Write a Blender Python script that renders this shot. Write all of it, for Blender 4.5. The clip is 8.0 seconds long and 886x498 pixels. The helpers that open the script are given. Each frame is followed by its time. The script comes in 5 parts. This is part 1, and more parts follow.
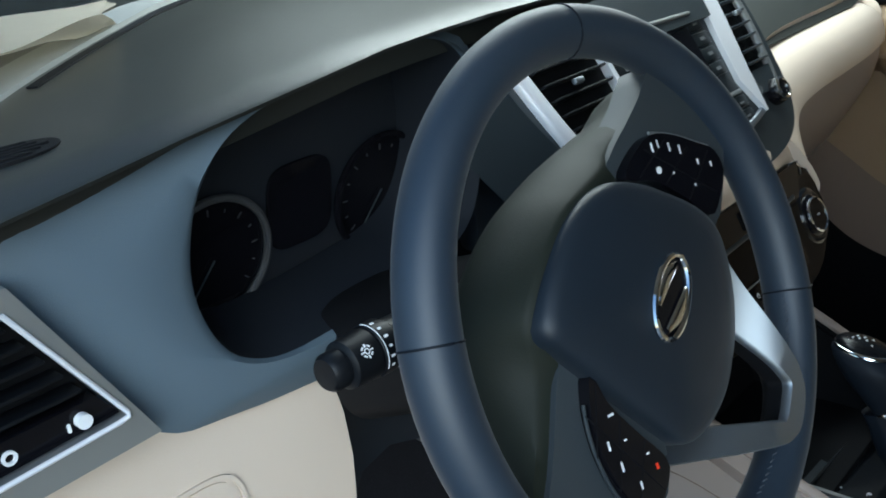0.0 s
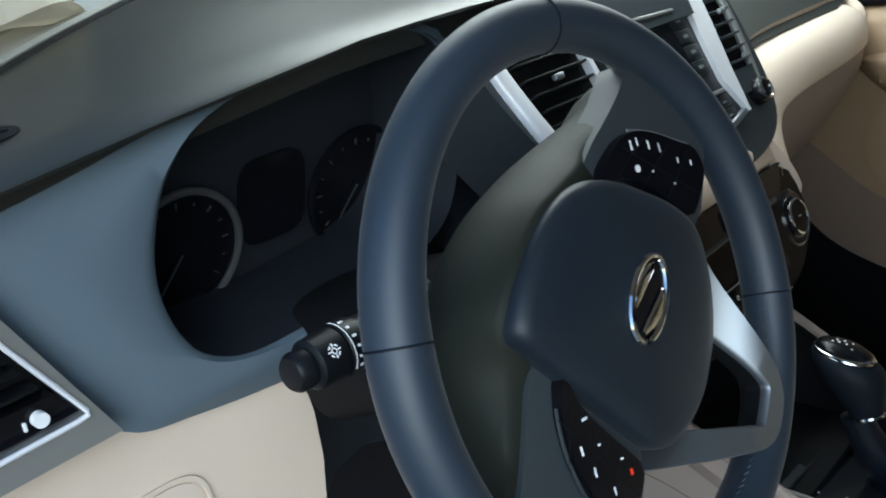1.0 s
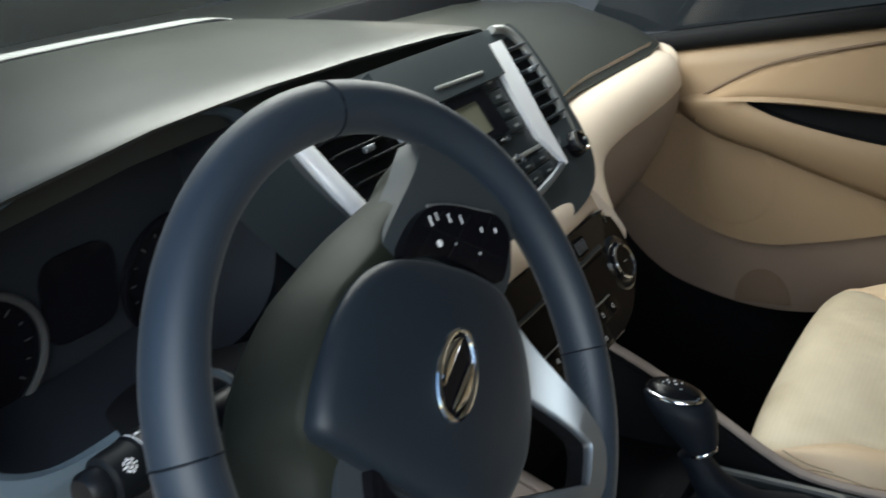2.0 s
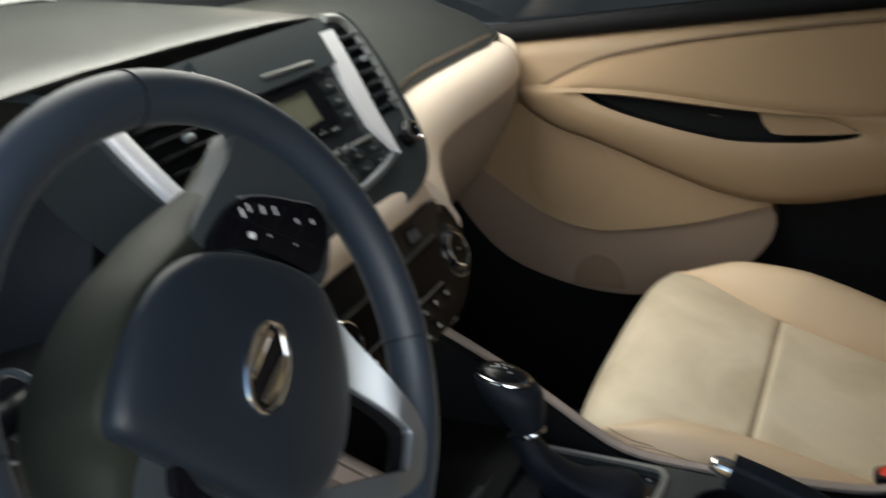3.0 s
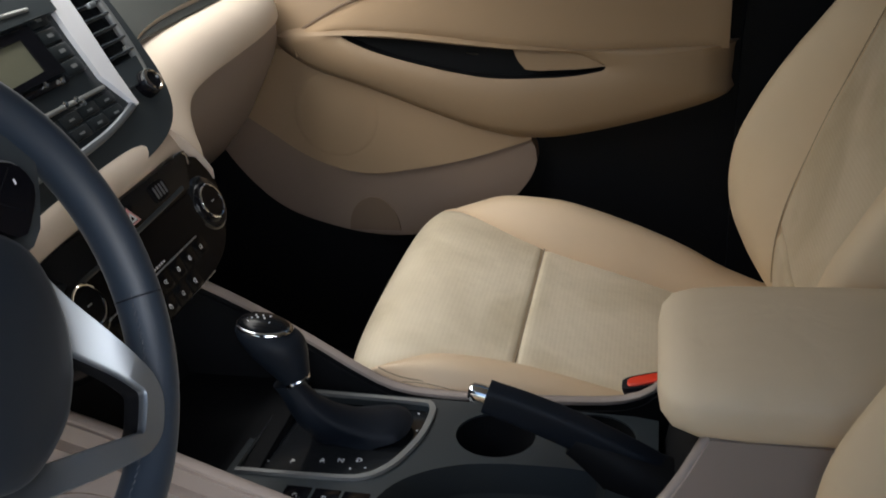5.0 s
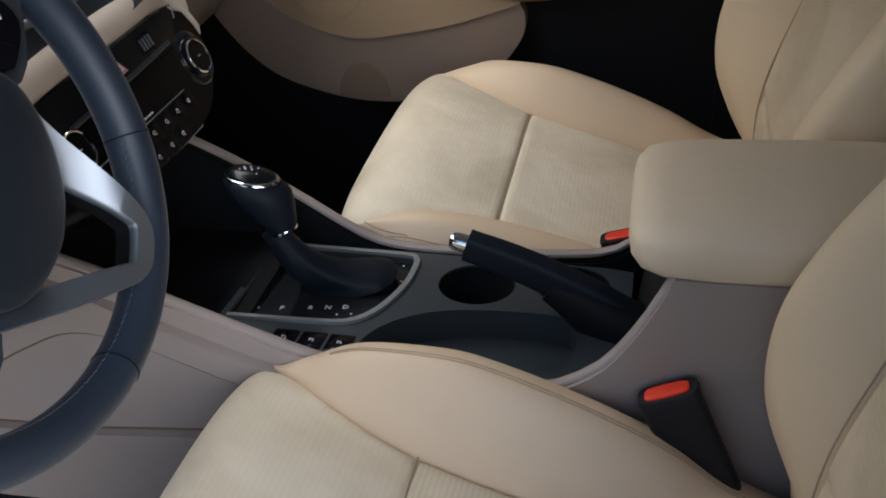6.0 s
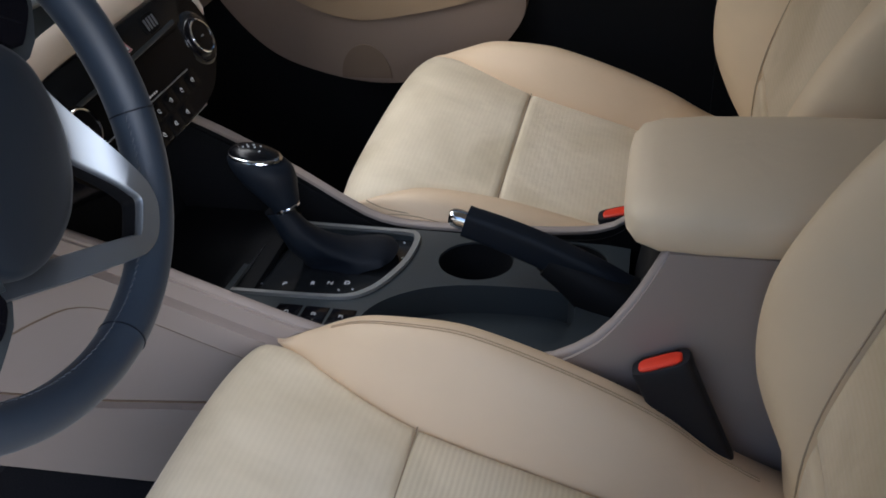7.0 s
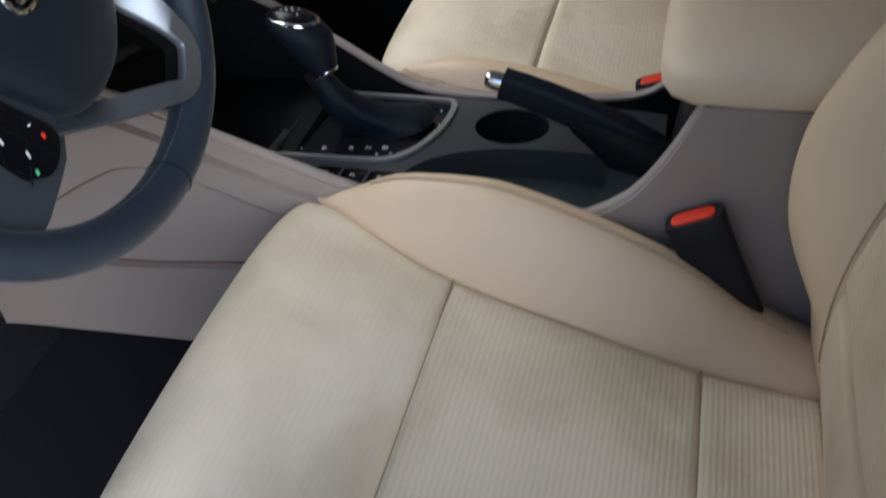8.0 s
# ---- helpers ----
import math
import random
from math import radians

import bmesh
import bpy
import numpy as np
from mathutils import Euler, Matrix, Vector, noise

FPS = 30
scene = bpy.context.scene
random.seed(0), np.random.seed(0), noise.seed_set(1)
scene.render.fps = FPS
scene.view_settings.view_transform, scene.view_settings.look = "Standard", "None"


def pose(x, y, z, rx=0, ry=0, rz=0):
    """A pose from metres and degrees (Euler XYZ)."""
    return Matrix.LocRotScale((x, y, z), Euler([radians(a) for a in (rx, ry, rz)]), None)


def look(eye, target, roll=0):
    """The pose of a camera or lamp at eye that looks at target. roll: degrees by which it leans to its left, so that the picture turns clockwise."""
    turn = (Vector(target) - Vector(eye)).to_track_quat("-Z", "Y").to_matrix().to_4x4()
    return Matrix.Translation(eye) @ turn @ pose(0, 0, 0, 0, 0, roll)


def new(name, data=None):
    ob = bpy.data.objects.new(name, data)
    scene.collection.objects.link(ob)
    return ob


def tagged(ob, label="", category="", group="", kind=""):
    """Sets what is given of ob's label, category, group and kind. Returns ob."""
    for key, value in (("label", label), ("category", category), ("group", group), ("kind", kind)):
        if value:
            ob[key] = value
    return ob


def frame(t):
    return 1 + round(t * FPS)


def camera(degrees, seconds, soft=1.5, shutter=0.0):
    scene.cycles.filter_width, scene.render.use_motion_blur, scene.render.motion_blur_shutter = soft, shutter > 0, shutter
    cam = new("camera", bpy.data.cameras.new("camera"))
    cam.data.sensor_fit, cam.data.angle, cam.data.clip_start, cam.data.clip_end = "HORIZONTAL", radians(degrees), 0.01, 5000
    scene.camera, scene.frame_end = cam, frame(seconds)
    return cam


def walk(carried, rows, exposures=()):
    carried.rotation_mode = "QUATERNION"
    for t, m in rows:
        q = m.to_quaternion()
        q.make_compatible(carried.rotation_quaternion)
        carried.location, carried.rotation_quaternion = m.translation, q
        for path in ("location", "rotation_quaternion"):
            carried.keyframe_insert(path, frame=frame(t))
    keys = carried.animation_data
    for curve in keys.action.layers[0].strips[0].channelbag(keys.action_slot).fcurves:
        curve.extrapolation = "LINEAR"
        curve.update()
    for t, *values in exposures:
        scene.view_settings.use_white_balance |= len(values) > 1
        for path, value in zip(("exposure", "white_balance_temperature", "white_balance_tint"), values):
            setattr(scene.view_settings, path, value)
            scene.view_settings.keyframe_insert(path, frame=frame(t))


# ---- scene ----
cam = camera(50.6, 8.0, soft=1.7, shutter=0.5)
PATH = [
    (0, (-0.844, -0.258, 0.965), (0.486, 1.04, 0.226), -7.0),
    (0.3, (-0.840, -0.254, 0.963), (0.4735, 1.0625, 0.2236), -6.8),
    (0.5, (-0.837, -0.251, 0.962), (0.481, 1.059, 0.222), -6.7),
    (1, (-0.828, -0.253, 0.958), (0.522, 1.019, 0.211), -5.9),
    (1.5, (-0.817, -0.26, 0.955), (0.597, 0.93, 0.19), -5.8),
    (1.7, (-0.803, -0.271, 0.969), (0.672, 0.873, 0.252), -6.9),
    (2.8, (-0.773, -0.301, 0.976), (0.861, 0.615, 0.274), -6.3),
    (3, (-0.773, -0.314, 0.974), (0.891, 0.508, 0.229), -5.2),
    (3.5, (-0.759, -0.344, 0.968), (0.98, 0.205, 0.147), -3.9),
    (4, (-0.751, -0.359, 0.973), (1.006, 0.086, 0.128), -3.7),
    (4.2, (-0.746, -0.36, 0.968), (1.012, 0.084, 0.124), -4.4),
    (5.3, (-0.763, -0.374, 0.963), (0.963, 0.04, 0.041), -3.7),
    (5.4, (-0.774, -0.377, 0.959), (0.93, 0.04, -0.003), -3.7),
    (5.5, (-0.776, -0.381, 0.957), (0.908, 0.043, -0.035), -3.9),
    (6, (-0.79, -0.39, 0.947), (0.837, 0.026, -0.141), -4.2),
    (6.5, (-0.811, -0.4, 0.953), (0.809, 0.025, -0.14), -4.5),
    (7, (-0.809, -0.4, 0.948), (0.798, 0.024, -0.164), -4.5),
    (7.5, (-0.819, -0.401, 0.941), (0.764, 0.039, -0.198), -4.8),
    (7.7, (-0.831, -0.397, 0.929), (0.707, 0.062, -0.264), -4.9),
    (8, (-0.85, -0.41, 0.919), (0.621, 0.079, -0.345), -6.5),
]
walk(cam, [(t, look(eye, target, roll)) for t, eye, target, roll in PATH], exposures=[(0.0, 0.4, 5450, 1), (1.5, 0.45, 5820, 4), (3.0, 0.4, 6450, 9), (4.0, 0.3, 6550, 12), (5.5, 0.3, 6080, 14), (6.5, 0.36, 5880, 16), (8.0, 0.4, 5850, 14)])

# ---- world, sun, exposure ----
world = bpy.data.worlds.new("overcast_sky")
scene.world = world
world.use_nodes = True
wn, wl = world.node_tree.nodes, world.node_tree.links
sky = wn.new("ShaderNodeTexSky")
sky.sky_type, sky.sun_disc = "NISHITA", False
sky.sun_elevation, sky.sun_rotation = radians(28), radians(-135)
sky.air_density, sky.dust_density, sky.ozone_density = 1.3, 1.0, 2.0
wl.new(sky.outputs["Color"], wn["Background"].inputs["Color"])
wn["Background"].inputs["Strength"].default_value = 0.15

sun_data = bpy.data.lights.new("sun", "SUN")
sun_data.energy, sun_data.angle, sun_data.color = 1.6, radians(50), (0.88, 0.95, 1.0)
sun = new("sun", sun_data)
sun.matrix_world = look((-2.6, -2.1, 1.5), (0, 0, 0))

# daylight entering through the upper part of the windscreen
day = bpy.data.lights.new("windscreen_daylight", "AREA")
day.shape, day.size, day.size_y, day.energy, day.color = "RECTANGLE", 0.85, 0.46, 8.0, (1.0, 0.98, 0.87)
new("windscreen_daylight", day).matrix_world = look((0.18, 0.42, 1.08), (0.18, 0.56, 0.4))


# ---- materials ----
def material(name, colour, rough=0.5, metal=0.0, spread=0.12, grain=900.0, bump=0.15, blotch=7.0, fleck=None, spec=0.5, wave=0.0, sheen=0.0):
    """A surface with fine grain (relief) and slow blotches of tone and gloss."""
    m = bpy.data.materials.new(name)
    m.use_nodes = True
    n, l = m.node_tree.nodes, m.node_tree.links
    b = n["Principled BSDF"]
    at = n.new("ShaderNodeTexCoord")
    slow, fine = n.new("ShaderNodeTexNoise"), n.new("ShaderNodeTexNoise")
    slow.inputs["Scale"].default_value, slow.inputs["Detail"].default_value = blotch, 4
    fine.inputs["Scale"].default_value, fine.inputs["Detail"].default_value = grain, 2
    for t in (slow, fine):
        l.new(at.outputs["Object"], t.inputs["Vector"])
    mix = n.new("ShaderNodeMix")
    mix.data_type = "RGBA"
    dark = [c * (1 - spread) for c in colour]
    light = [min(1, c * (1 + spread)) for c in colour]
    mix.inputs["A"].default_value, mix.inputs["B"].default_value = (*dark, 1), (*light, 1)
    l.new(slow.outputs["Fac"], mix.inputs["Factor"])
    out = mix.outputs["Result"]
    if fleck:
        second = n.new("ShaderNodeMix")
        second.data_type = "RGBA"
        second.inputs["B"].default_value = (*fleck, 1)
        ramp = n.new("ShaderNodeMapRange")
        ramp.inputs["From Min"].default_value, ramp.inputs["From Max"].default_value = 0.5, 0.75
        l.new(fine.outputs["Fac"], ramp.inputs["Value"])
        l.new(ramp.outputs["Result"], second.inputs["Factor"])
        l.new(out, second.inputs["A"])
        out = second.outputs["Result"]
    l.new(out, b.inputs["Base Color"])
    gloss = n.new("ShaderNodeMapRange")
    gloss.inputs["To Min"].default_value, gloss.inputs["To Max"].default_value = max(0.02, rough - 0.08), min(1, rough + 0.08)
    l.new(slow.outputs["Fac"], gloss.inputs["Value"])
    l.new(gloss.outputs["Result"], b.inputs["Roughness"])
    b.inputs["Metallic"].default_value = metal
    b.inputs["Specular IOR Level"].default_value = spec
    b.inputs["Sheen Weight"].default_value, b.inputs["Sheen Roughness"].default_value = sheen, 0.4
    if bump:
        bp = n.new("ShaderNodeBump")
        bp.inputs["Strength"].default_value, bp.inputs["Distance"].default_value = bump, 0.0006
        l.new(fine.outputs["Fac"], bp.inputs["Height"])
        l.new(bp.outputs["Normal"], b.inputs["Normal"])
        if wave:
            # slow unevenness of stretched or moulded skin
            lump, sway = n.new("ShaderNodeTexNoise"), n.new("ShaderNodeBump")
            lump.inputs["Scale"].default_value, lump.inputs["Detail"].default_value, lump.inputs["Distortion"].default_value = 14, 3, 0.8
            l.new(at.outputs["Object"], lump.inputs["Vector"])
            sway.inputs["Strength"].default_value, sway.inputs["Distance"].default_value = wave, 0.006
            l.new(lump.outputs["Fac"], sway.inputs["Height"])
            l.new(bp.outputs["Normal"], sway.inputs["Normal"])
            l.new(sway.outputs["Normal"], b.inputs["Normal"])
    return m


def ribbed(name, colour, rib=0.0034, axis="Y", strength=0.35, depth=0.18):
    """Seat cloth with fine cords along one axis, soft creases and worn patches."""
    m = material(name, colour, 0.92, spread=0.1, grain=1500, bump=0.2, blotch=9)
    n, l = m.node_tree.nodes, m.node_tree.links
    b = n["Principled BSDF"]
    b.inputs["Sheen Weight"].default_value = 0.15
    at = next(x for x in n if x.bl_idname == "ShaderNodeTexCoord")
    wave = n.new("ShaderNodeTexWave")
    wave.wave_type, wave.bands_direction, wave.wave_profile = "BANDS", axis, "SIN"
    wave.inputs["Scale"].default_value = 2 * math.pi / (20 * rib)
    wave.inputs["Distortion"].default_value, wave.inputs["Detail"].default_value = 0.15, 1
    crease = n.new("ShaderNodeTexNoise")
    crease.inputs["Scale"].default_value, crease.inputs["Detail"].default_value = 11, 3
    l.new(at.outputs["Object"], wave.inputs["Vector"])
    l.new(at.outputs["Object"], crease.inputs["Vector"])
    old = next(x for x in n if x.bl_idname == "ShaderNodeBump")
    rb, cb = n.new("ShaderNodeBump"), n.new("ShaderNodeBump")
    rb.inputs["Strength"].default_value, rb.inputs["Distance"].default_value = strength, 0.0008
    cb.inputs["Strength"].default_value, cb.inputs["Distance"].default_value = 0.7, 0.008
    l.new(wave.outputs["Fac"], rb.inputs["Height"])
    l.new(crease.outputs["Fac"], cb.inputs["Height"])
    l.new(old.outputs["Normal"], rb.inputs["Normal"])
    l.new(rb.outputs["Normal"], cb.inputs["Normal"])
    l.new(cb.outputs["Normal"], b.inputs["Normal"])
    mix = next(x for x in n if x.bl_idname == "ShaderNodeMix")
    worn = n.new("ShaderNodeMix")
    worn.data_type, worn.blend_type = "RGBA", "MULTIPLY"
    worn.inputs["B"].default_value = (0.86, 0.84, 0.80, 1)
    l.new(mix.outputs["Result"], worn.inputs["A"])
    half = n.new("ShaderNodeMath")
    half.operation = "MULTIPLY"
    half.inputs[1].default_value = depth
    l.new(wave.outputs["Fac"], half.inputs[0])
    l.new(half.outputs["Value"], worn.inputs["Factor"])
    soil = n.new("ShaderNodeTexNoise")
    soil.inputs["Scale"].default_value, soil.inputs["Detail"].default_value, soil.inputs["Distortion"].default_value = 6.5, 5, 0.6
    l.new(at.outputs["Object"], soil.inputs["Vector"])
    span = n.new("ShaderNodeMapRange")
    span.inputs["From Min"].default_value, span.inputs["From Max"].default_value = 0.42, 0.68
    l.new(soil.outputs["Fac"], span.inputs["Value"])
    stain = n.new("ShaderNodeMix")
    stain.data_type, stain.blend_type = "RGBA", "MULTIPLY"
    stain.inputs["B"].default_value = (0.78, 0.76, 0.70, 1)
    l.new(span.outputs["Result"], stain.inputs["Factor"])
    l.new(worn.outputs["Result"], stain.inputs["A"])
    l.new(stain.outputs["Result"], b.inputs["Base Color"])
    return m


def glass(name, tint, rough=0.0):
    m = bpy.data.materials.new(name)
    m.use_nodes = True
    b = m.node_tree.nodes["Principled BSDF"]
    b.inputs["Base Color"].default_value = (*tint, 1)
    b.inputs["Transmission Weight"].default_value, b.inputs["Roughness"].default_value, b.inputs["IOR"].default_value = 1.0, rough, 1.45
    return m


LEATHER = material("black_leather", (0.0165, 0.0272, 0.0445), 0.5, grain=1400, bump=0.16, blotch=12, spec=0.62, sheen=0.10)
PAD = material("black_soft_plastic", (0.0095, 0.0150, 0.0235), 0.46, grain=1100, bump=0.2, spec=0.35, sheen=0.08)
SHELL = material("black_olive_shell_plastic", (0.0125, 0.0155, 0.0115), 0.6, grain=1000, bump=0.25, spec=0.2)
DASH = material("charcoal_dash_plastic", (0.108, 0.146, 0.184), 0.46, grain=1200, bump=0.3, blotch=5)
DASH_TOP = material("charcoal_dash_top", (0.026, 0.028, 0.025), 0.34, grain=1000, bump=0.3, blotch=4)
STACK = material("dark_grey_stack_plastic", (0.032, 0.040, 0.046), 0.36, grain=1000, bump=0.15)
# black spoke plastic, lightened in colour for the light on the left spoke
SPOKE = material("lightened_black_spoke_plastic", (0.034, 0.042, 0.049), 0.5, grain=1100, bump=0.2, spec=0.35, sheen=0.08)
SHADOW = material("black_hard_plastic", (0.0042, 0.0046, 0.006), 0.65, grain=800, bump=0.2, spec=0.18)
GLOSS = material("gloss_black_plastic", (0.005, 0.005, 0.007), 0.12, spread=0.2, bump=0.0, spec=0.2)
CARPET = material("black_carpet", (0.006, 0.006, 0.010), 0.97, grain=420, bump=1.0, blotch=10, fleck=(0.014, 0.014, 0.02))
BEIGE = material("beige_trim_plastic", (0.68, 0.575, 0.475), 0.55, spread=0.08, grain=900, bump=0.25, blotch=4, wave=0.1)
# door plastic and cloth: beige darkened in colour for the dim far side
DIM_DOOR_BEIGE = material("dimmed_beige_door_plastic", (0.295, 0.203, 0.122), 0.58, spread=0.07, grain=900, bump=0.25, blotch=4)
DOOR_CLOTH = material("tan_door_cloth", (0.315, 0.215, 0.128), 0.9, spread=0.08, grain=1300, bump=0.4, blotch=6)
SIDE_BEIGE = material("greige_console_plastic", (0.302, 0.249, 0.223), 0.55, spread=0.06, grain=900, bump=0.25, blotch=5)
VINYL = material("cream_vinyl", (0.735, 0.555, 0.37), 0.55, spread=0.09, grain=1300, bump=0.4, blotch=8, wave=0.35)
BACK_VINYL = material("cream_back_vinyl", (0.70, 0.54, 0.35), 0.56, spread=0.09, grain=1300, bump=0.4, blotch=8, wave=0.35)
THREAD = material("tan_thread", (0.34, 0.255, 0.17), 0.8, bump=0.1)
LID = material("cream_armrest_vinyl", (0.68, 0.55, 0.385), 0.6, spread=0.09, grain=1300, bump=0.4, blotch=8, wave=0.3)
BUCKLE = material("black_buckle_plastic", (0.009, 0.0095, 0.014), 0.5, bump=0.15, spec=0.3)
CLOTH = ribbed("cream_ribbed_cloth", (0.81, 0.70, 0.525), rib=0.0058, strength=0.11)
CORD = ribbed("cream_corded_cloth", (0.81, 0.70, 0.515), rib=0.0052, strength=0.34, depth=0.55)
# darker copy of the seat cloth, with the backrests' shade in its colour
SHADED_BACK_CLOTH = ribbed("cream_shaded_back_cloth", (0.60, 0.485, 0.33), rib=0.0058, axis="Z", strength=0.2)
SILVER = material("satin_silver_paint", (0.32, 0.35, 0.385), 0.44, 0.88, spread=0.03, bump=0.0)
DULL_SILVER = material("dull_grey_paint", (0.3, 0.31, 0.31), 0.35, 0.5, spread=0.08, bump=0.08)
CHROME = material("chrome", (0.85, 0.86, 0.88), 0.08, 1.0, spread=0.03, bump=0.0)
WHITE = material("white_print", (0.85, 0.86, 0.88), 0.5, spread=0.04, bump=0.0)
RED = material("red_plastic", (0.86, 0.045, 0.012), 0.5, spread=0.08, bump=0.05)
GREEN = material("green_print", (0.1, 0.5, 0.2), 0.5, spread=0.05, bump=0.0)
PINK = material("pale_red_print", (0.8, 0.42, 0.42), 0.45, spread=0.05, bump=0.0)
LCD = material("grey_olive_lcd", (0.14, 0.14, 0.1), 0.25, spread=0.1, bump=0.0)
ROOF = material("grey_headliner", (0.55, 0.53, 0.48), 0.95, grain=1200, bump=0.4)
WALL = material("dark_plaster", (0.12, 0.12, 0.12), 0.9, grain=60, bump=0.4, blotch=1.5)
GROUND = material("concrete", (0.16, 0.16, 0.165), 0.85, grain=120, bump=0.4, blotch=1.2)
CLUSTER = material("black_cluster_plastic", (0.014, 0.017, 0.023), 0.5, bump=0.1, spec=0.3)
TICK = material("dim_grey_print", (0.05, 0.052, 0.056), 0.5, spread=0.04, bump=0.0)
RIM_THREAD = material("grey_rim_thread", (0.05, 0.058, 0.072), 0.7, bump=0.1)
STALK = material("black_stalk_plastic", (0.005, 0.006, 0.008), 0.4, bump=0.1, spec=0.25)
KNOB = material("black_knob_leather", (0.006, 0.009, 0.015), 0.55, grain=1400, bump=0.15, spec=0.18)
RADIO = material("black_radio_plastic", (0.015, 0.019, 0.022), 0.3, bump=0.08, spec=0.35)
WHITE_SILVER = material("pale_silver_paint", (0.82, 0.83, 0.88), 0.35, 0.15, spread=0.04, bump=0.05)
CLIM = material("black_climate_plastic", (0.005, 0.0055, 0.007), 0.22, spread=0.2, bump=0.0, spec=0.2)
PIANO = material("piano_black_plastic", (0.012, 0.0135, 0.016), 0.16, spread=0.2, bump=0.0, spec=0.5)
STITCH = material("cream_thread", (0.50, 0.36, 0.23), 0.8, bump=0.1)
# door beige again, darkened in colour for shade low on the door
SHADED_POCKET_BEIGE = material("shaded_beige_pocket_plastic", (0.205, 0.148, 0.112), 0.6, spread=0.07, grain=900, bump=0.25, blotch=4)
# brown of the dark joints, and of the bottle holder's painted recess shade
DEEP = material("brown_joint_recess_shade", (0.17, 0.12, 0.085), 0.8, spread=0.07, bump=0.2, spec=0.2)
PAPER = material("cream_paper", (0.7, 0.64, 0.52), 0.75, spread=0.08, grain=300, bump=0.3, blotch=9)
FRIT = material("pale_strip_plastic", (0.28, 0.29, 0.28), 0.5, bump=0.1)
PANE = glass("window_glass", (0.93, 0.97, 0.95))
TINTED = glass("tinted_glass", (0.12, 0.14, 0.14))


# ---- mesh helpers ----
def finish(name, bm, mat, angle=38):
    me = bpy.data.meshes.new(name)
    bmesh.ops.recalc_face_normals(bm, faces=bm.faces)
    bm.to_mesh(me)
    bm.free()
    me.materials.append(mat)
    for p in me.polygons:
        p.use_smooth = True
    me.set_sharp_from_angle(angle=radians(angle))
    return me


def part(name, bm, mat, parent, label="", angle=38, m=None):
    ob = new(name, finish(name, bm, mat, angle))
    ob.parent = parent
    if m is not None:
        ob.matrix_basis = m
    return tagged(ob, label)


def thing(name, label, category, m=None, group="", kind=""):
    ob = new(name)
    ob.empty_display_size = 0.05
    if m is not None:
        ob.matrix_basis = m
    return tagged(ob, label, category, group, kind)


def solid(name, bm, mat, label, category="", kind="", group="", angle=38, m=None):
    ob = new(name, finish(name, bm, mat, angle))
    if m is not None:
        ob.matrix_basis = m
    return tagged(ob, label, category, group, kind)


def axes(origin, up, right=(1, 0, 0)):
    """A pose with x along right, y along up, z towards the viewer."""
    ex, ey = Vector(right).normalized(), Vector(up).normalized()
    ez = ex.cross(ey).normalized()
    ey = ez.cross(ex)
    return Matrix(((ex.x, ey.x, ez.x, origin[0]), (ex.y, ey.y, ez.y, origin[1]), (ex.z, ey.z, ez.z, origin[2]), (0, 0, 0, 1)))


def moved(bm, m):
    bmesh.ops.transform(bm, matrix=m, verts=bm.verts)
    return bm


def merged(*bms):
    out = bmesh.new()
    for b in bms:
        me = bpy.data.meshes.new("tmp")
        b.to_mesh(me)
        b.free()
        out.from_mesh(me)
        bpy.data.meshes.remove(me)
    return out


def bevel(bm, size, seg=2, limit=30):
    es = [e for e in bm.edges if len(e.link_faces) == 2 and e.calc_face_angle(0) > radians(limit)]
    if es and size > 0:
        bmesh.ops.bevel(bm, geom=es, offset=size, segments=seg, affect="EDGES", profile=0.5, clamp_overlap=True)
    return bm


def rbox(size, centre=(0, 0, 0), bev=0.004, seg=2):
    bm = bmesh.new()
    bmesh.ops.create_cube(bm, size=1)
    for v in bm.verts:
        v.co = Vector([c * s for c, s in zip(v.co, size)])
    bevel(bm, bev, seg)
    return moved(bm, Matrix.Translation(centre))


def prism(pts, depth, bev=0.0, seg=2, z=0.0):
    """A flat outline in x and y, thick along z from z to z + depth."""
    bm = bmesh.new()
    low = [bm.verts.new((x, y, z)) for x, y in pts]
    high = [bm.verts.new((x, y, z + depth)) for x, y in pts]
    bm.faces.new(low[::-1])
    bm.faces.new(high)
    for i in range(len(pts)):
        j = (i + 1) % len(pts)
        bm.faces.new((low[i], low[j], high[j], high[i]))
    return bevel(bm, bev, seg)


def frame_prism(outer, inner, depth, bev=0.0, z=0.0):
    """A flat ring between two outlines with the same count of points."""
    bm = bmesh.new()
    rings = [[bm.verts.new((x, y, h)) for x, y in line] for line, h in ((outer, z), (outer, z + depth), (inner, z + depth), (inner, z))]
    k = len(outer)
    for a in range(4):
        r, s = rings[a], rings[(a + 1) % 4]
        for i in range(k):
            j = (i + 1) % k
            bm.faces.new((r[i], r[j], s[j], s[i]))
    return bevel(bm, bev)


